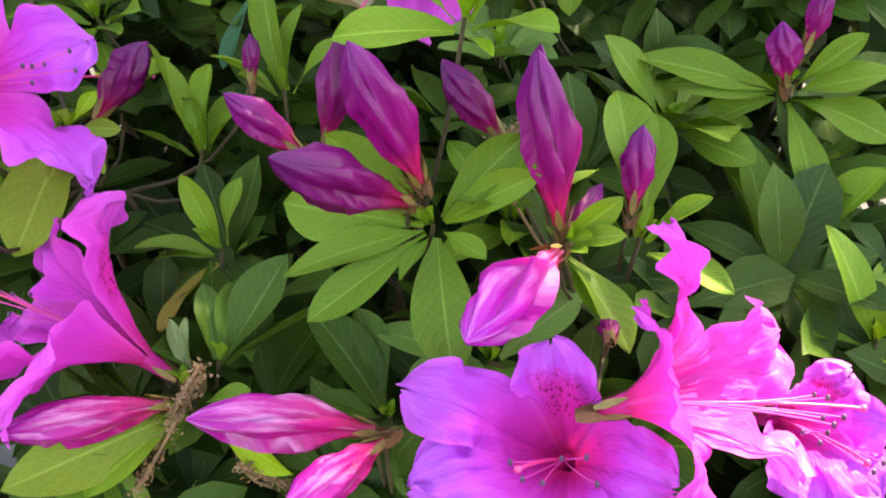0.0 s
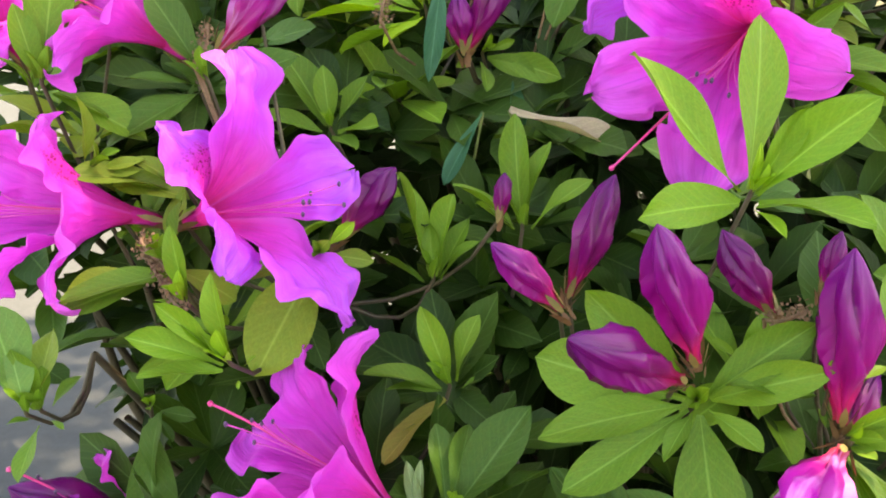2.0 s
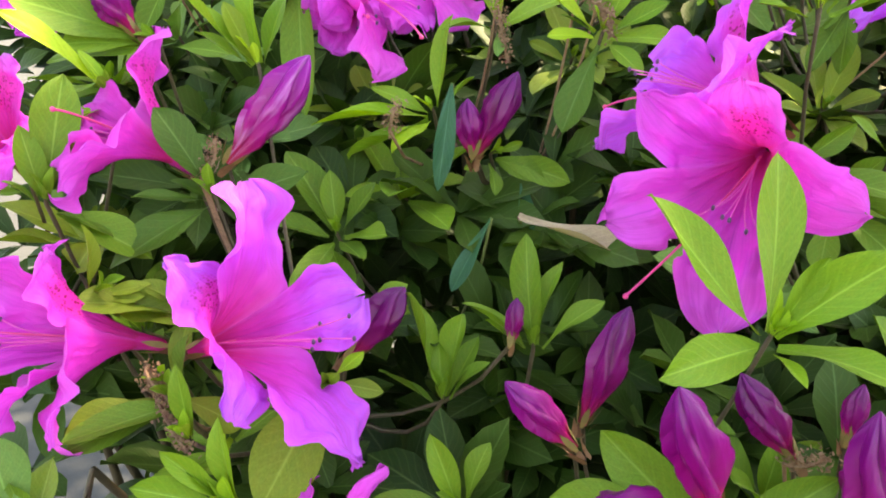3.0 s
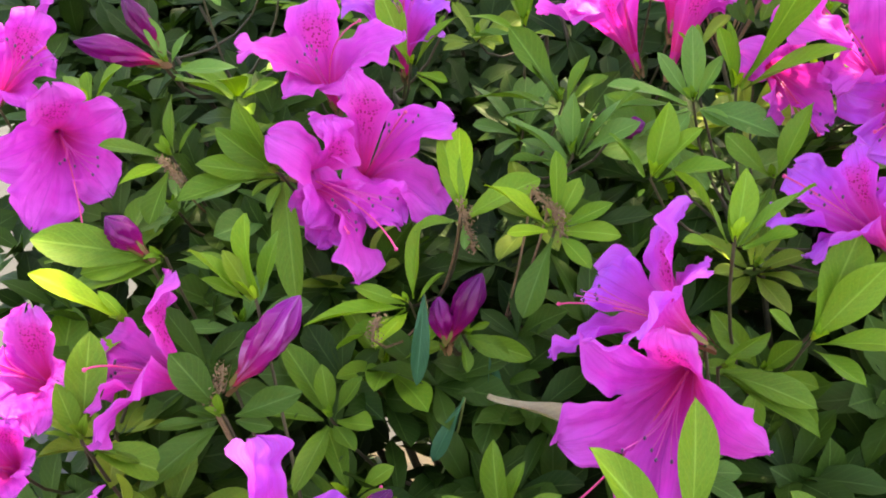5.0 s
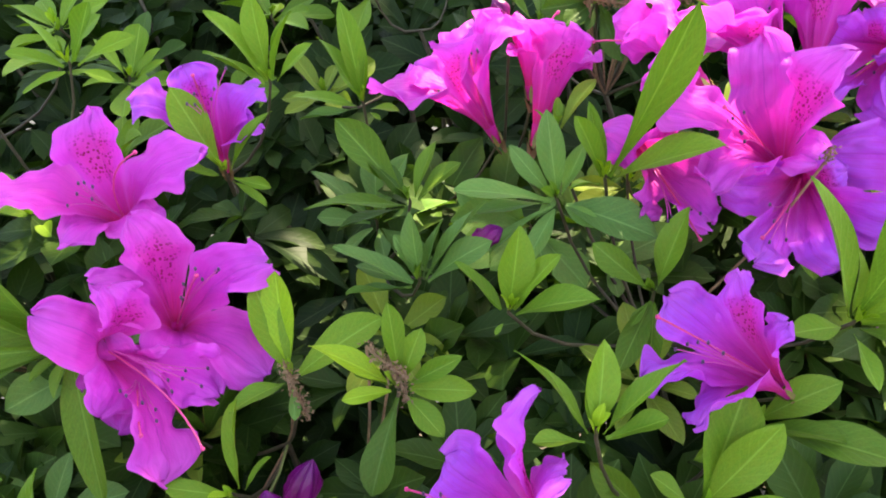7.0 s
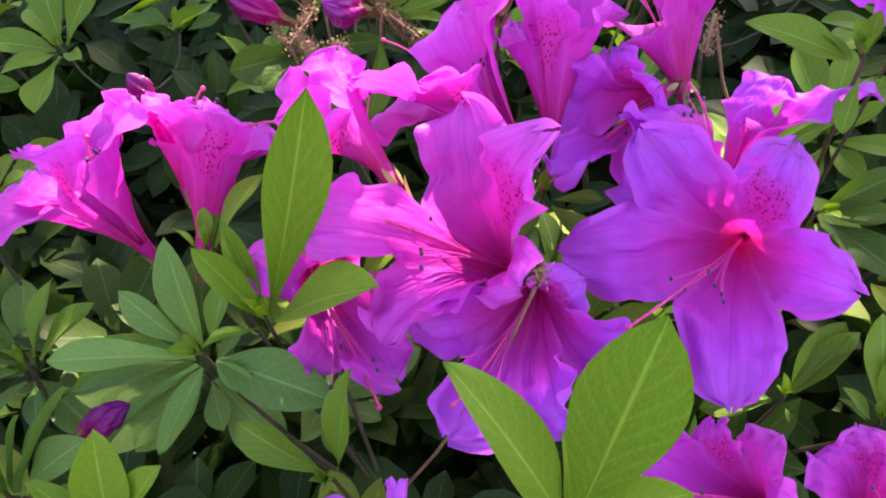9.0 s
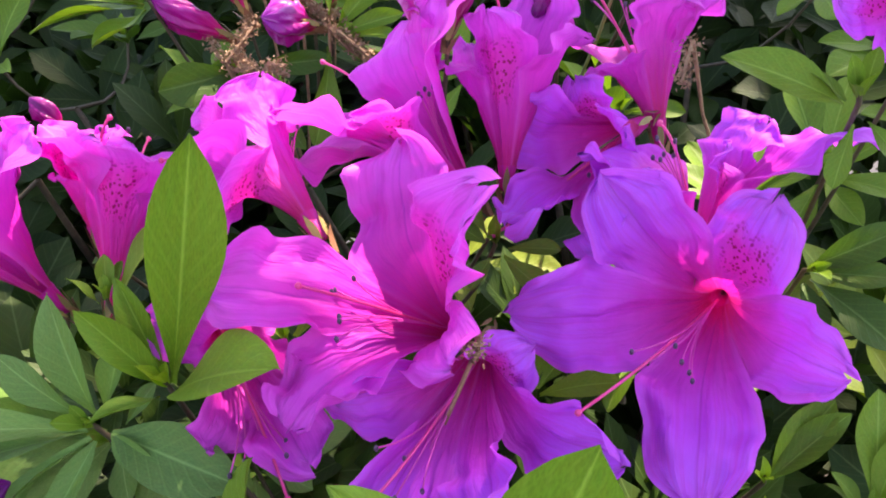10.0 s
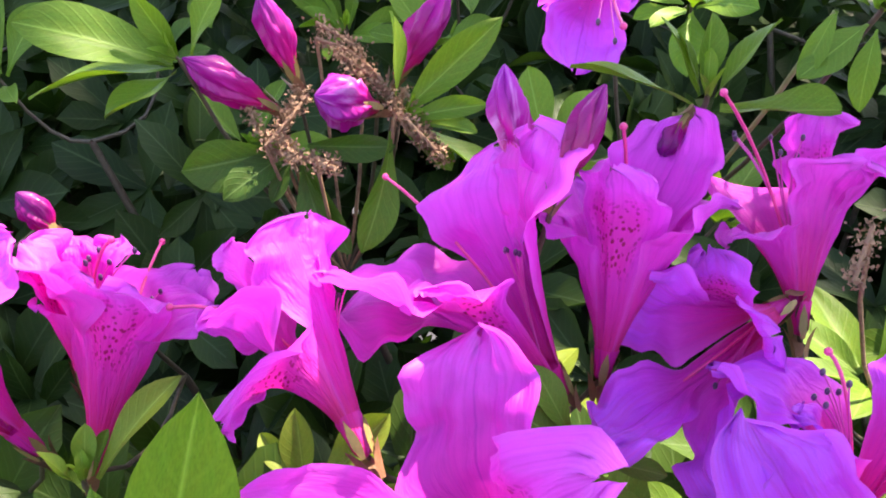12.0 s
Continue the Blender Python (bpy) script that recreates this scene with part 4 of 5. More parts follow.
shoot((-0.2251, 0.3929, 0.8910), "mid", (-0.2531, 0.3764, 0.9001, 0.344), (-0.2445, 0.3735, 0.8819, 0.240, "lime"), (-0.2237, 0.3975, 0.9211, 0.321), (-0.2131, 0.3994, 0.9071, 0.211), (-0.2315, 0.3734, 0.8623, 0.317))
shoot((-0.1005, 0.3439, 0.8436), "young", (-0.0967, 0.3545, 0.8802, 0.299), (-0.1314, 0.3291, 0.8266, 0.307), (-0.1135, 0.3253, 0.8302, 0.487, "lime"), (-0.1451, 0.3267, 0.8383, 0.204, "lime"), (-0.1256, 0.3409, 0.8519, 0.302), (-0.0860, 0.3480, 0.8581, 0.258))
shoot((-0.0774, 0.3500, 0.8274), "mid", (-0.0736, 0.3376, 0.8141, 0.402), (-0.0548, 0.3432, 0.8212, 0.406), (-0.0446, 0.3425, 0.8209, 0.306), (-0.0871, 0.3428, 0.8219, 0.396), (-0.0647, 0.3523, 0.8330, 0.303))
shoot((0.0280, 0.4237, 0.9227), "blue", (-0.0148, 0.4207, 0.9301, 0.281), (0.0085, 0.4279, 0.9459, 0.258), (0.0241, 0.4326, 0.9589, 0.302), (0.0399, 0.4288, 0.9459, 0.261), (-0.0096, 0.4180, 0.9193, 0.261), (0.0130, 0.4060, 0.9023, 0.296), (0.0446, 0.4126, 0.9150, 0.392), (0.0663, 0.4052, 0.9124, 0.401), (-0.0012, 0.4093, 0.9065, 0.239))
shoot((0.0195, 0.4488, 0.8993), "blue", (-0.0134, 0.4399, 0.9218, 0.483), (-0.0165, 0.4298, 0.9122, 0.414), (-0.0154, 0.4183, 0.8988, 0.414), (-0.0004, 0.4219, 0.8919, 0.414), (0.0249, 0.4316, 0.8868, 0.482), (0.0428, 0.4283, 0.8771, 0.468), (0.0330, 0.4576, 0.9101, 0.337))
shoot((-0.0801, 0.3713, 0.8771), "young", (-0.0930, 0.3860, 0.9108, 0.389), (-0.0451, 0.3892, 0.8907, 0.377), (-0.1003, 0.3534, 0.8744, 0.391), (-0.0843, 0.3890, 0.9137, 0.321, "lime"), (-0.0779, 0.3590, 0.8652, 0.331, "blue"))
shoot((-0.1632, 0.2325, 0.7754), "olive", (-0.1849, 0.2114, 0.7676, 0.529), (-0.1808, 0.2201, 0.7645, 0.460), (-0.1610, 0.2466, 0.7950, 0.319), (-0.1428, 0.2381, 0.7612, 0.533))
shoot((-0.1636, 0.2525, 0.7930), "olive", (-0.1817, 0.2407, 0.7950, 0.587), (-0.1912, 0.2347, 0.7997, 0.573), (-0.1783, 0.2479, 0.8020, 0.448))
shoot((-0.1981, 0.2072, 0.7313), "blue", (-0.2042, 0.2128, 0.7494, 0.529), (-0.2124, 0.2169, 0.7623, 0.460), (-0.1984, 0.2264, 0.7507, 0.460, "olive"))
shoot((0.1222, 0.3544, 0.9027), "young", (0.0966, 0.3517, 0.9601, 0.253), (0.1392, 0.3413, 0.9704, 0.306), (0.1223, 0.3616, 0.9285, 0.230), (0.0986, 0.3510, 0.9010, 0.517), (0.1459, 0.3414, 0.9237, 0.345), (0.1419, 0.3375, 0.9128, 0.299), (0.1238, 0.3330, 0.8886, 0.269), (0.1383, 0.3329, 0.9022, 0.299, "mid"))
shoot((0.0257, 0.3129, 0.8922), "young", (0.0015, 0.3252, 0.9174, 0.286), (0.0296, 0.3272, 0.9188, 0.350), (0.0526, 0.3175, 0.9165, 0.301), (0.0240, 0.3217, 0.9070, 0.272), (0.0472, 0.3115, 0.8996, 0.352), (0.0055, 0.3093, 0.8940, 0.310))
shoot((0.0875, 0.3441, 0.8685), "mid", (0.0648, 0.3333, 0.8621, 0.307), (0.1127, 0.3364, 0.8913, 0.355), (0.1121, 0.3250, 0.8746, 0.339), (0.0862, 0.3487, 0.8790, 0.353), (0.1268, 0.3158, 0.8731, 0.345))
shoot((-0.0337, 0.4451, 0.9149), "mid", (-0.0787, 0.4318, 0.9193, 0.297), (-0.0522, 0.4474, 0.9353, 0.417, "dark"), (-0.0642, 0.4521, 0.9521, 0.297), (-0.0210, 0.4552, 0.9392, 0.245), (-0.0657, 0.4323, 0.9079, 0.356, "dark"), (-0.0108, 0.4542, 0.9289, 0.306))
shoot((0.0481, 0.4269, 0.9295), "young", (0.0742, 0.4100, 1.0029, 0.2, "young", (0.23, -0.87, 0.43)), (0.0341, 0.4217, 0.9592, 0.27), (0.0842, 0.3923, 0.9556, 0.341), (0.0413, 0.4331, 0.9610, 0.215), (0.0317, 0.4124, 0.9322, 0.385), (0.0471, 0.4276, 0.9388, 0.227))
shoot((0.1395, 0.4561, 0.9432), "mid", (0.1241, 0.4595, 0.9537, 0.438), (0.1302, 0.4460, 0.9352, 0.374), (0.1518, 0.4423, 0.9326, 0.395), (0.1283, 0.4650, 0.9621, 0.343), (0.1575, 0.4500, 0.9423, 0.304))
shoot((0.0352, 0.5518, 1.0051), "mid", (0.0016, 0.5272, 1.0036, 0.413), (0.0177, 0.5330, 0.9956, 0.466), (0.0266, 0.5469, 1.0262, 0.344), (0.0489, 0.5545, 1.0249, 0.360), (0.0281, 0.5446, 1.0075, 0.403), (-0.0011, 0.5348, 1.0215, 0.391))
shoot((0.0648, 0.5519, 0.9782), "dark", (0.0451, 0.5367, 0.9680, 0.411), (0.0337, 0.5385, 0.9766, 0.468), (0.0580, 0.5416, 0.9643, 0.307), (0.0763, 0.5343, 0.9493, 0.347), (0.0815, 0.5344, 0.9501, 0.244), (0.0522, 0.5484, 0.9817, 0.358), (0.0958, 0.5510, 0.9780, 0.306))
shoot((0.0969, 0.5545, 0.9858), "mid", (0.1205, 0.5470, 0.9839, 0.218), (0.1240, 0.5508, 0.9912, 0.241), (0.1283, 0.5599, 1.0145, 0.250), (0.0954, 0.5611, 1.0163, 0.423), (0.1129, 0.5466, 0.9722, 0.407), (0.1282, 0.5426, 0.9682, 0.304), (0.0851, 0.5331, 0.9509, 0.243))
shoot((0.1744, 0.5110, 1.0060), "mid", (0.1407, 0.5141, 1.0141, 0.355), (0.1869, 0.5060, 1.0271, 0.414), (0.1994, 0.4942, 1.0098, 0.391), (0.1732, 0.5137, 1.0273, 0.374), (0.1668, 0.5164, 1.0213, 0.322), (0.1625, 0.5176, 1.0251, 0.278))
shoot((0.2073, 0.5030, 1.0295), "mid", (0.1890, 0.4968, 1.0163, 0.391), (0.2032, 0.4939, 1.0092, 0.345), (0.2091, 0.4927, 1.0224, 0.312), (0.1959, 0.5039, 1.0367, 0.323))
shoot((0.0306, 0.4491, 0.9441), "mid", (0.0316, 0.4546, 0.9569, 0.369), (0.0499, 0.4654, 0.9607, 0.230, "olive"), (0.0214, 0.4505, 0.9530, 0.345), (0.0347, 0.4571, 0.9529, 0.230))
shoot((0.2209, 0.4208, 0.9871), "mid", (0.1924, 0.4321, 0.9984, 0.343), (0.2226, 0.4194, 1.0005, 0.345), (0.2135, 0.4139, 0.9696, 0.368), (0.2257, 0.4063, 0.9752, 0.403), (0.2178, 0.4198, 0.9963, 0.336), (0.2103, 0.4273, 0.9954, 0.345))
shoot((0.2212, 0.4340, 0.9352), "dark", (0.2422, 0.4245, 0.9508, 0.345), (0.2352, 0.4085, 0.9232, 0.414), (0.2178, 0.4338, 0.9339, 0.337), (0.2206, 0.4202, 0.9221, 0.435), (0.2407, 0.4192, 0.9379, 0.345))
shoot((0.2012, 0.4050, 0.8884), "mid", (0.2219, 0.4045, 0.9093, 0.291), (0.2198, 0.4085, 0.9107, 0.399), (0.1982, 0.3950, 0.8875, 0.260), (0.1757, 0.4086, 0.8861, 0.336), (0.1875, 0.4089, 0.8899, 0.343))
shoot((0.2283, 0.3970, 0.8792), "mid", (0.2202, 0.4057, 0.8882, 0.414), (0.2375, 0.4039, 0.9008, 0.342), (0.2348, 0.4138, 0.9080, 0.391), (0.2189, 0.4056, 0.8842, 0.345), (0.2319, 0.3862, 0.8781, 0.345))
shoot((0.1192, 0.2772, 0.7818), "mid", (0.0682, 0.2926, 0.7903, 0.246), (0.0800, 0.2856, 0.7817, 0.386), (0.0869, 0.2790, 0.7649, 0.391), (0.1255, 0.2542, 0.7507, 0.324), (0.1471, 0.2532, 0.7709, 0.391), (0.1487, 0.2591, 0.7918, 0.391), (0.1403, 0.2693, 0.8025, 0.276), (0.1030, 0.2836, 0.7862, 0.275))
shoot((0.1158, 0.2487, 0.7234), "mid", (0.1004, 0.2642, 0.7552, 0.346), (0.0911, 0.2805, 0.7718, 0.280), (0.1049, 0.2741, 0.7664, 0.260), (0.1438, 0.2475, 0.7631, 0.322), (0.1227, 0.2562, 0.7499, 0.376), (0.1314, 0.2452, 0.7400, 0.391), (0.1005, 0.2572, 0.7325, 0.338), (0.1068, 0.2425, 0.7112, 0.324))
shoot((0.1347, 0.2484, 0.7169), "dark", (0.1233, 0.2582, 0.7298, 0.413), (0.1456, 0.2460, 0.7291, 0.414), (0.1256, 0.2424, 0.7045, 0.399), (0.1436, 0.2369, 0.7100, 0.414), (0.1343, 0.2535, 0.7342, 0.374), (0.1197, 0.2515, 0.7130, 0.391))
shoot((0.1338, 0.2128, 0.7182), "young", (0.1157, 0.2229, 0.7541, 0.323), (0.1100, 0.2239, 0.7188, 0.299), (0.1386, 0.2149, 0.7387, 0.340), (0.1354, 0.2037, 0.7139, 0.341))
shoot((0.0593, 0.2219, 0.7486), "mid", (0.0773, 0.2158, 0.7660, 0.271), (0.0423, 0.2286, 0.7607, 0.372), (0.0663, 0.2455, 0.7824, 0.241), (0.0543, 0.2500, 0.7885, 0.363), (0.0845, 0.2056, 0.7398, 0.326))
shoot((-0.0158, 0.1956, 0.7033), "dark", (-0.0405, 0.2110, 0.7322, 0.410), (-0.0268, 0.2170, 0.7288, 0.305), (-0.0007, 0.1960, 0.7030, 0.350), (-0.0072, 0.1866, 0.6960, 0.349), (-0.0375, 0.1976, 0.7100, 0.372), (-0.0103, 0.1785, 0.6884, 0.316))
shoot((0.0271, 0.2055, 0.7714), "mid", (0.0192, 0.2092, 0.7649, 0.363), (0.0135, 0.2117, 0.7757, 0.339), (0.0025, 0.2087, 0.7668, 0.302), (0.0435, 0.2128, 0.7753, 0.318))
shoot((-0.0755, 0.1992, 0.7048), "mid", (-0.0575, 0.2010, 0.7096, 0.421), (-0.1039, 0.1814, 0.7043, 0.276), (-0.1175, 0.1661, 0.7016, 0.345, "olive"), (-0.0975, 0.1698, 0.6964, 0.391, "young"), (-0.0824, 0.1862, 0.6984, 0.337), (-0.0446, 0.1896, 0.6872, 0.318, "lime"), (-0.1064, 0.1717, 0.6946, 0.345))
shoot((-0.1744, 0.2370, 0.7180), "dark", (-0.1609, 0.2048, 0.6829, 0.329), (-0.1593, 0.2393, 0.7140, 0.378), (-0.1821, 0.2385, 0.7296, 0.436), (-0.1647, 0.2318, 0.7087, 0.318))
shoot((-0.1965, 0.2118, 0.7298), "mid", (-0.2037, 0.2123, 0.7506, 0.404), (-0.1970, 0.2160, 0.7437, 0.378), (-0.1956, 0.1951, 0.7159, 0.391), (-0.1877, 0.2214, 0.7379, 0.391), (-0.1877, 0.2087, 0.7266, 0.264), (-0.2017, 0.2026, 0.7305, 0.345))
shoot((-0.1165, 0.2410, 0.7794), "olive", (-0.0989, 0.2396, 0.7788, 0.355), (-0.1060, 0.2430, 0.7900, 0.335, "lime"), (-0.1203, 0.2315, 0.7645, 0.244), (-0.1434, 0.2330, 0.7711, 0.209), (-0.1325, 0.2245, 0.7427, 0.513), (-0.1074, 0.2415, 0.7636, 0.400))
shoot((-0.2121, 0.2587, 0.8212), "mid", (-0.2207, 0.2508, 0.8297, 0.276), (-0.2139, 0.2564, 0.8253, 0.334), (-0.2005, 0.2604, 0.8162, 0.299), (-0.1923, 0.2618, 0.8108, 0.460), (-0.2186, 0.2592, 0.8455, 0.345), (-0.1814, 0.2655, 0.8029, 0.391), (-0.2107, 0.2731, 0.8597, 0.339))
shoot((-0.1655, 0.2805, 0.8213), "dark", (-0.1831, 0.2761, 0.8508, 0.397), (-0.1883, 0.2671, 0.8229, 0.223), (-0.1355, 0.2871, 0.8312, 0.352), (-0.1471, 0.2834, 0.8163, 0.427), (-0.1927, 0.2574, 0.8008, 0.331), (-0.1783, 0.2747, 0.8275, 0.331))
lone_leaf((-0.0924, 0.3227, 0.8587), (-0.0941, 0.3134, 0.8207), .18, "blade", "bamboo_grass_leaf", "long dark blue-green grass leaf growing through the azalea", "grass leaf")
lone_leaf((-0.0740, 0.3257, 0.8084), (-0.0864, 0.3158, 0.7805), .22, "blade", "bamboo_grass_leaf", "long dark blue-green grass leaf growing through the azalea", "grass leaf")
lone_leaf((-0.0638, 0.3250, 0.8101), (-0.0210, 0.3207, 0.8008), .14, "straw", "dry_leaf", "dry pale brown leaf caught between the shoots", "dry leaf")
lone_leaf((-0.0640, 0.3502, 0.8193), (-0.0596, 0.3312, 0.7953), .2, "blade", "bamboo_grass_leaf", "long dark blue-green grass leaf growing through the azalea", "grass leaf")
lone_leaf((0.1970, 0.5027, 1.0297), (0.1898, 0.4984, 1.0155), .3, "mid", "azalea_leaf", "single green azalea leaf on a stalk", "leaf")
dry_remains((-0.1695, 0.2317, 0.7812), (-0.1481, 0.2101, 0.7705))
dry_remains((-0.0709, 0.1999, 0.7194), (-0.0781, 0.1900, 0.7079))
dry_remains((-0.0709, 0.2009, 0.7177), (-0.0879, 0.1790, 0.6901))
dry_remains((-0.0610, 0.1894, 0.6916), (-0.0432, 0.1964, 0.6746))
dry_remains((-0.1687, 0.2793, 0.8272), (-0.1758, 0.2880, 0.8361))
dry_remains((-0.1128, 0.3136, 0.8413), (-0.1102, 0.3142, 0.8515))
dry_remains((-0.2284, 0.3876, 0.8925), (-0.2093, 0.3664, 0.8876))
dry_remains((-0.0413, 0.3649, 0.8881), (-0.0346, 0.3540, 0.8766))
dry_remains((-0.1698, 0.2787, 0.8279), (-0.1682, 0.2897, 0.8392))
dry_remains((0.0588, 0.5399, 0.9837), (0.0703, 0.5546, 0.9937))
dry_remains((0.0986, 0.5590, 0.9935), (0.1110, 0.5456, 0.9751))
dry_remains((0.1257, 0.4025, 0.9432), (0.1278, 0.4041, 0.9485))
dry_remains((0.0603, 0.5507, 0.9825), (0.0700, 0.5294, 0.9828))
dry_remains((0.0964, 0.5491, 0.9897), (0.1087, 0.5516, 0.9738))
dry_remains((0.0963, 0.5535, 0.9915), (0.0779, 0.5628, 1.0044))
dry_remains((0.0759, 0.5219, 0.9861), (0.0822, 0.5185, 0.9859))
dry_remains((0.2028, 0.4758, 0.9902), (0.1967, 0.4671, 0.9812))
dry_remains((-0.0805, 0.3663, 0.8864), (-0.0739, 0.3643, 0.8622))
dry_remains((-0.0494, 0.3667, 0.8925), (-0.0347, 0.3579, 0.8839))
dry_remains((0.0144, 0.2267, 0.7786), (0.0233, 0.2217, 0.7851))
dry_remains((-0.1688, 0.2322, 0.7824), (-0.1576, 0.2220, 0.7783))
dry_remains((0.0517, 0.5561, 0.9894), (0.0589, 0.5466, 0.9796))
dry_remains((0.0589, 0.5466, 0.9796), (0.0793, 0.5423, 0.9766))
dry_remains((0.0720, 0.5702, 1.0057), (0.0861, 0.5624, 1.0009))
dry_remains((0.0861, 0.5624, 1.0009), (0.0963, 0.5524, 0.9901))
dry_remains((0.0963, 0.5524, 0.9901), (0.1103, 0.5407, 0.9786))
dry_remains((0.0620, 0.5515, 0.9839), (0.0669, 0.5612, 0.9945))
dry_remains((0.0861, 0.5652, 1.0035), (0.0721, 0.5728, 1.0102))

def water_drop(at):
    bm = bmesh.new()
    bmesh.ops.create_uvsphere(bm, u_segments=16, v_segments=10, radius=0.0021, matrix=Matrix.Diagonal((1, 0.8, 1.1, 1)))
    ob = part("water_drop", bm, WATER, None)
    ob.location = at
    tagged(ob, "clear water drop on a purple bud", "water drop")


water_drop((0.0285, 0.2025, 0.7865))

# ---- an unseen young tree, added so that its crown shades the hedge ----
def shade_tree():
    """A slender, unseen tree added beside the hedge; the sun passes its crown's edge."""
    away = 2.2
    middle = Vector((0.2, -0.05, 0.85)) + SUN_FROM * away
    foot = Vector((middle.x + 0.12, middle.y + 0.15, 0.0))
    e = tagged(new("unseen_shade_tree"), "slender unseen tree with a small rounded crown, added to shade the hedge", "tree")
    e.location = foot
    top = middle - foot
    fork = Vector((0.0, 0.0, top.z - 0.75))
    bm = bmesh.new()
    tube(bm, bend(Vector((0, 0, -0.05)), Vector((0.03, 0.02, 1.0)), fork, 10), [0.045 - 0.0022 * k for k in range(11)], 12,
         lambda u, a: 1 + 0.1 * math.cos(3 * a + 4 * u) + 0.25 * max(0.0, 0.12 - u))
    part("trunk", bm, BARK, e)
    grow = np.random.default_rng(31)
    for k in (0, 1, 2, 3, 5, 6, 7, 8, 9, 10):
        a = 2.4 * k
        end = top + Vector((-0.35 + 0.55 * math.cos(a), 0.75 + 0.9 * math.sin(a), grow.uniform(-0.12, 0.15)))
        bm = bmesh.new()
        tube(bm, bend(fork, fork.lerp(end, 0.5) + Vector((0, 0, 0.15)), end, 7), [0.017 - 0.002 * j for j in range(8)], 7)
        part("limb", bm, BARK, e)
    shape = np.array(leaf_rows(3, 4, 2)).reshape(-1, 3)
    quads = np.array([(i * 3 + j, i * 3 + j + 1, i * 3 + j + 4, i * 3 + j + 3) for i in range(4) for j in range(2)])
    V, Q = [], []
    while len(V) < 11500:
        px, py = grow.uniform(-1.05, 0.70), grow.uniform(-0.55, 1.9)
        wob = 0.10 * noise.noise(Vector((px * 6, py * 6, 1)))
        front = ((px - 0.2) / 0.465) ** 4 + ((py + 0.05) / 0.47) ** 4 < 1 + wob
        back = ((px - 0.02) / 0.58) ** 4 + ((py - 0.64) / 0.32) ** 4 < 1 + wob
        far = ((px + 0.45) / 0.55) ** 4 + ((py - 1.35) / 0.5) ** 4 < 1 + wob
        # openings placed so that sun falls on chosen flowers and buds
        sky_gap = (((px - 0.075) / 0.155) ** 2 + ((py - 0.440) / 0.064) ** 2 < 1 and noise.noise(Vector((px * 15, py * 15, 9))) > -0.12) or (px - 0.150) ** 2 + (py - 0.203) ** 2 < 0.0038
        thin = py > 0.47 and (px > 0.1 or (px > -0.12 and py < 0.58)) and noise.noise(Vector((px * 14, py * 14, 4))) > (0.22 if px > 0.1 else -0.06)
        if not (front or back or far) or sky_gap or thin or (py > 0.42 and px > 0.1 and grow.random() < 0.4) or (py > 0.95 and grow.random() < 0.35):
            continue
        x, y = (px + 0.15) / 0.9, (py - 0.65) / 1.2
        c = Vector((px, py, 0.85)) + SUN_FROM * (away + grow.uniform(-0.28, 0.28) * (1 - 0.5 * (x * x + y * y) / 2)) - foot
        d = Vector(grow.normal(0, 1, 3)).normalized()
        up = (Vector(grow.normal(0, 0.5, 3)) + Vector((0, 0, 1)))
        up = (up - d * up.dot(d)).normalized()
        s = up.cross(d)
        long = grow.uniform(0.045, 0.07)
        Q.append(quads + len(V) * len(shape))
        V.append(np.array(c) + (shape[:, :1] - 0.5) * np.array(d) * long + shape[:, 1:2] * np.array(s) * long * 0.5 + shape[:, 2:] * np.array(up) * long * 0.6)
    me = bpy.data.meshes.new("crown")
    me.from_pydata(np.concatenate(V).tolist(), [], np.concatenate(Q).tolist())
    me.uv_layers.new(name="UVMap")
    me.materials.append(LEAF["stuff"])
    crown = new("crown", me)
    crown.parent = e
    tagged(crown, "added dense crown of many small leaves, gapped to pass sun", kind="stuff")


shade_tree()

# ---- smaller shoots between the others ----
def scatter_shoots(count, region, depth, gap):
    x0, x1, y0, y1 = region
    made = 0
    for _ in range(count * 30):
        if made == count:
            break
        x, y = rng.uniform(x0, x1), rng.uniform(y0, y1)
        if x < left_edge(y) + 0.02 or (x < -0.18 and y < 0.25):
            continue
        at = Vector((x, y, hedge_top(x, y))) - OUT * rng.uniform(*depth)
        if min((at - q).length for q in PLACED) < gap:
            continue
        made += 1
        axis = (OUT + Vector(rng.normal(0, 0.22, 3))).normalized()
        ref = axis.orthogonal().normalized()
        oth = axis.cross(ref)
        turn, leaves = rng.uniform(0, 6.28), []
        tone = (("mid", "young", "olive", "mid", "dark", "mid") if y > 0.47 else ("mid", "mid", "young", "young", "blue", "olive"))[int(rng.integers(6))]
        for i in range(int(rng.integers(6, 10))):
            a = turn + 2.4 * i
            d = (ref * math.cos(a) + oth * math.sin(a) + axis * rng.uniform(-0.05, 0.3 + 0.09 * i)).normalized()
            leaves.append((*(at + d * rng.uniform(0.022, 0.042)), rng.uniform(0.28, 0.42)))
        shoot(at, tone, *leaves)


scatter_shoots(40, (-0.45, 0.3, 0.1, 0.47), (0.016, 0.045), 0.03)
scatter_shoots(34, (-0.3, 0.34, 0.47, 0.76), (0.012, 0.045), 0.034)

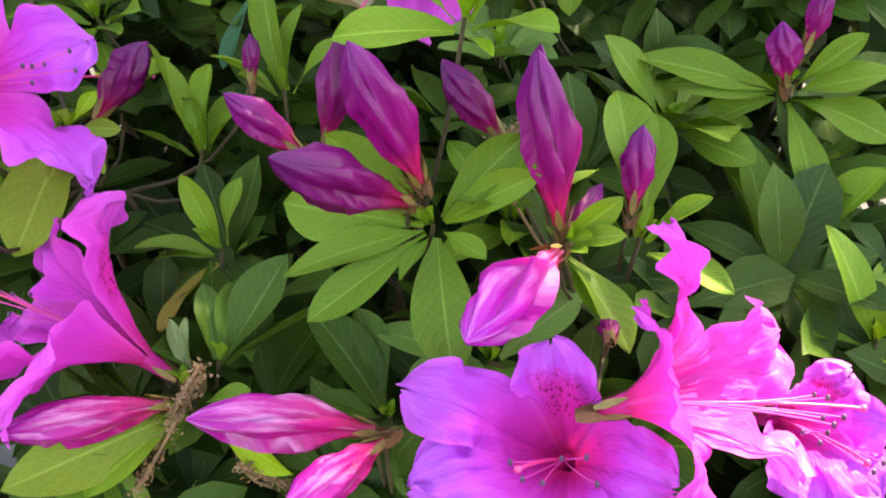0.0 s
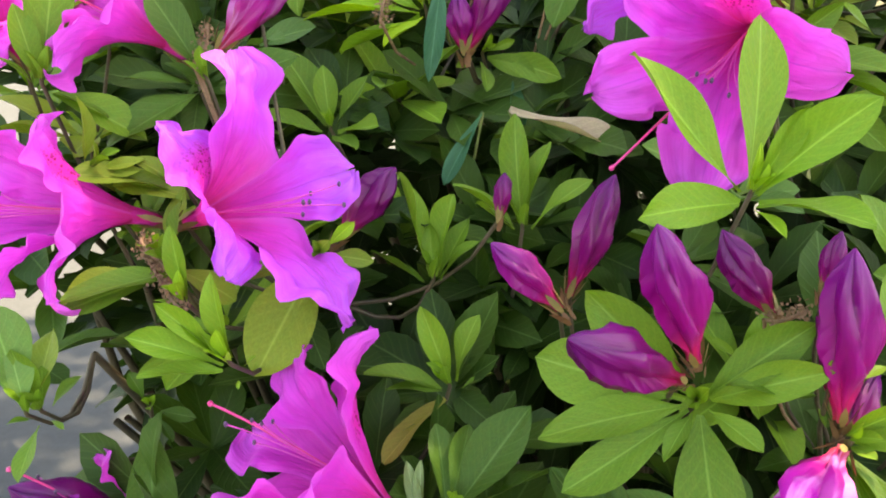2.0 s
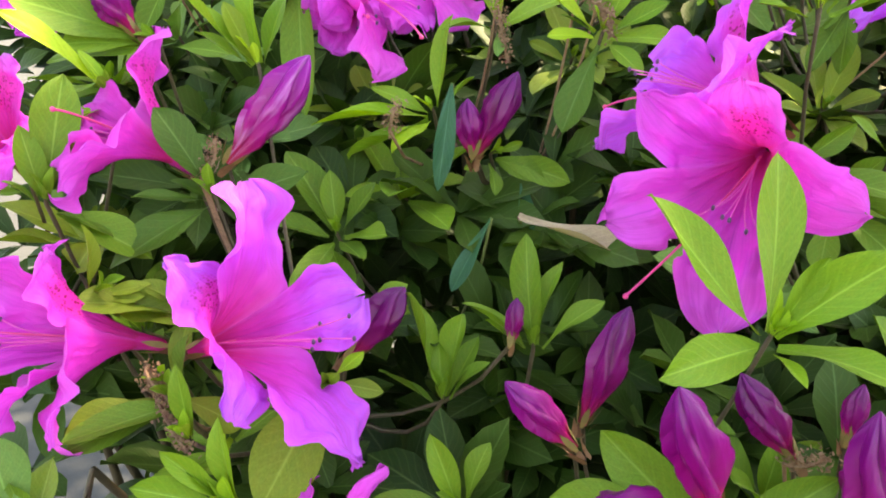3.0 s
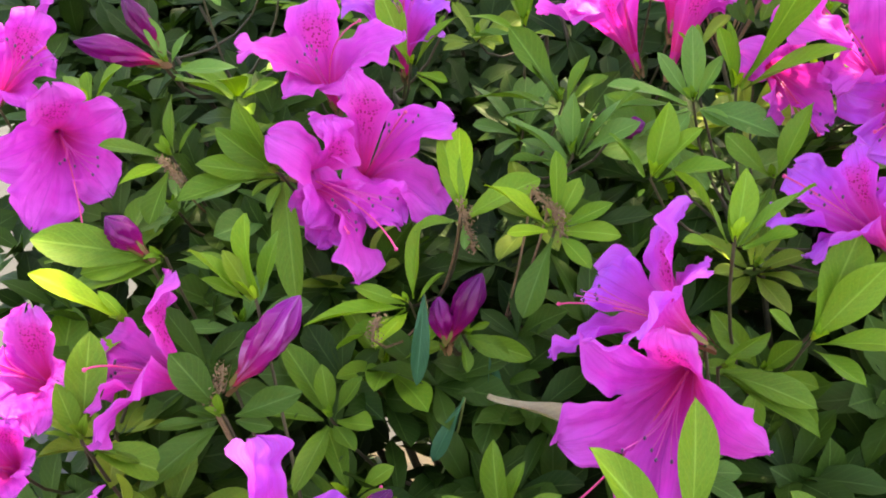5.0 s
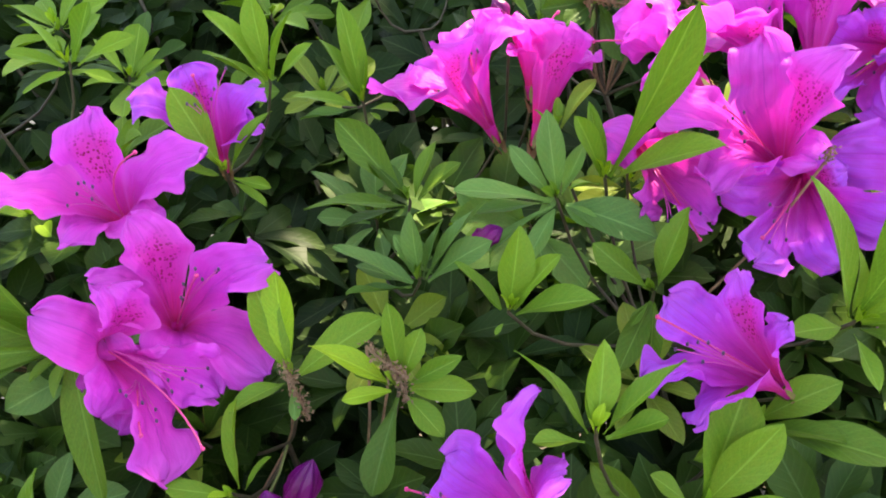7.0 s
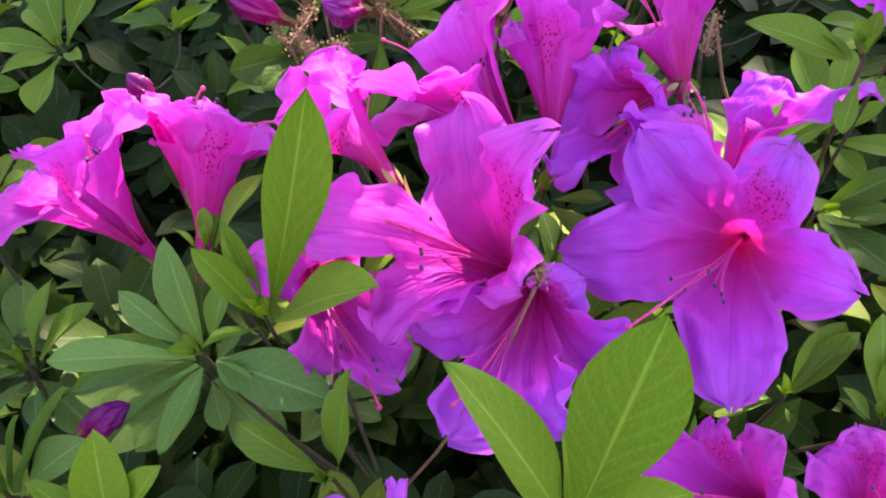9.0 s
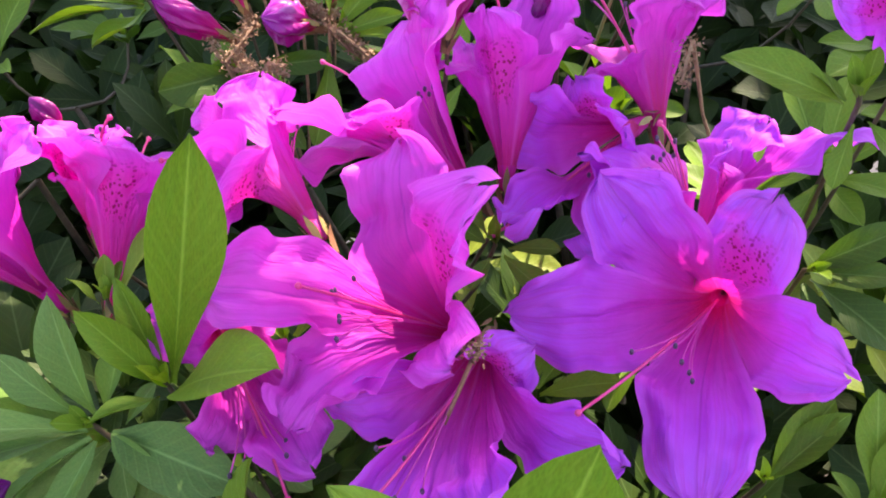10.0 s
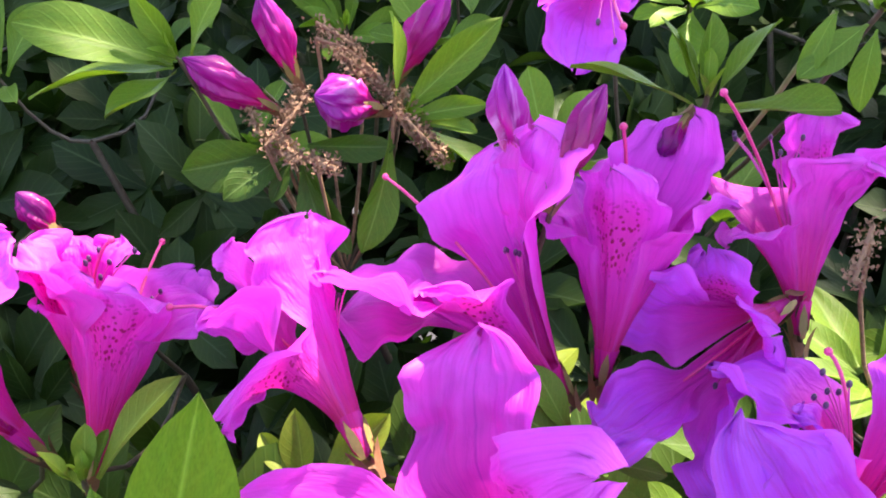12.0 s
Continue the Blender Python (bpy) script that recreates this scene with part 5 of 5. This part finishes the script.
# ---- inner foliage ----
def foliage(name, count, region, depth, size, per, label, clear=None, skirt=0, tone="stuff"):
    """Whorls of leaves under the hedge's surface, as one mesh."""
    x0, x1, y0, y1 = region
    shapes = [np.array(leaf_rows(k, 5, 2)).reshape(-1, 3) for k in range(8)]
    nu, nv = 5, 2
    quads = np.array([(i * 3 + j, i * 3 + j + 1, i * 3 + j + 4, i * 3 + j + 3) for i in range(nu) for j in range(nv)])
    uvs = np.array([((a // 3) / nu, (a % 3) / nv) for q in quads for a in q])
    V, Q = [], []

    def add_whorl(c, axis):
        ref = np.cross(axis, rng.normal(0, 1, 3))
        ref /= np.linalg.norm(ref)
        oth = np.cross(axis, ref)
        turn = rng.uniform(0, 6.28)
        for i in range(per):
            a = turn + 2.4 * i
            d = ref * math.cos(a) + oth * math.sin(a) + axis * rng.uniform(-0.1, 0.75)
            d /= np.linalg.norm(d)
            up = axis - d * axis.dot(d)
            up /= np.linalg.norm(up)
            s = np.cross(up, d)
            long = rng.uniform(*size)
            wide = long * rng.uniform(0.26, 0.42)
            m = shapes[rng.integers(8)]
            Q.append(quads + len(V) * len(m))
            V.append(c + m[:, :1] * d * long + m[:, 1:2] * s * wide * 1.15 + m[:, 2:] * up * long * 0.7)

    for k in range(count):
        x, y = rng.uniform(x0, x1), rng.uniform(y0, y1)
        if clear and clear[0] < x < clear[1] and clear[2] < y < clear[3]:
            continue
        down = rng.uniform(*depth)
        if x < left_edge(y) + 0.65 * max(0, down - 0.04) or (x < -0.18 and y < 0.25):
            continue
        axis = np.array(OUT) + rng.normal(0, 0.35, 3)
        axis /= np.linalg.norm(axis)
        add_whorl(np.array((x, y, hedge_top(x, y))) - np.array(OUT) * down, axis)
    # the hedge's front, left and back faces, down to the soil
    for k in range(skirt):
        h = rng.uniform(0.06, 0.62)
        if rng.random() < 0.45:
            c = np.array((rng.uniform(-0.45, 0.72), 1.08 + 0.16 * rng.random(), h + 0.2 * rng.random()))
            axis = np.array((0, 0.8, 0.5))
        elif rng.random() < 0.5:
            c = np.array((rng.uniform(-0.2, 0.7), 0.2 + 0.12 * rng.random() - 0.05 * h, h))
            axis = np.array((0, -0.85, 0.5))
        else:
            y = rng.uniform(0.25, 1.2)
            c = np.array((max(left_edge(y), -0.6) + 0.16 + 0.1 * rng.random(), y, h))
            axis = np.array((-0.85, 0, 0.5))
        axis = axis + rng.normal(0, 0.3, 3)
        axis /= np.linalg.norm(axis)
        add_whorl(c, axis)
    V, Q = np.concatenate(V), np.concatenate(Q)
    me = bpy.data.meshes.new(name)
    me.from_pydata(V.tolist(), [], Q.tolist())
    layer = me.uv_layers.new(name="UVMap")
    layer.data.foreach_set("uv", np.tile(uvs, (len(Q) // len(quads), 1)).astype(np.float32).ravel())
    me.polygons.foreach_set("use_smooth", [True] * len(me.polygons))
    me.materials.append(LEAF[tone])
    return tagged(new(name, me), label, "foliage", kind="stuff")


# leaf colour darkened here for the shade between the shoots
foliage("foliage", 480, (-0.5, 0.36, 0.08, 0.5), (0.034, 0.07), (0.022, 0.042), 7, "green azalea leaves below the hedge's surface, darkened for shade", tone="under")
# both in the darkened leaf colour, so the gaps read as deep shade
foliage("foliage", 3200, (-0.55, 0.45, 0.06, 0.9), (0.06, 0.22), (0.025, 0.045), 6, "azalea leaves inside the hedge, shade put into their colour")
foliage("foliage", 1800, (-0.7, 0.75, 0.02, 1.35), (0.02, 0.14), (0.03, 0.05), 6, "green azalea leaves over the rest of the hedge, in the shade-darkened tone", (-0.5, 0.3, 0.05, 0.66), 2200)
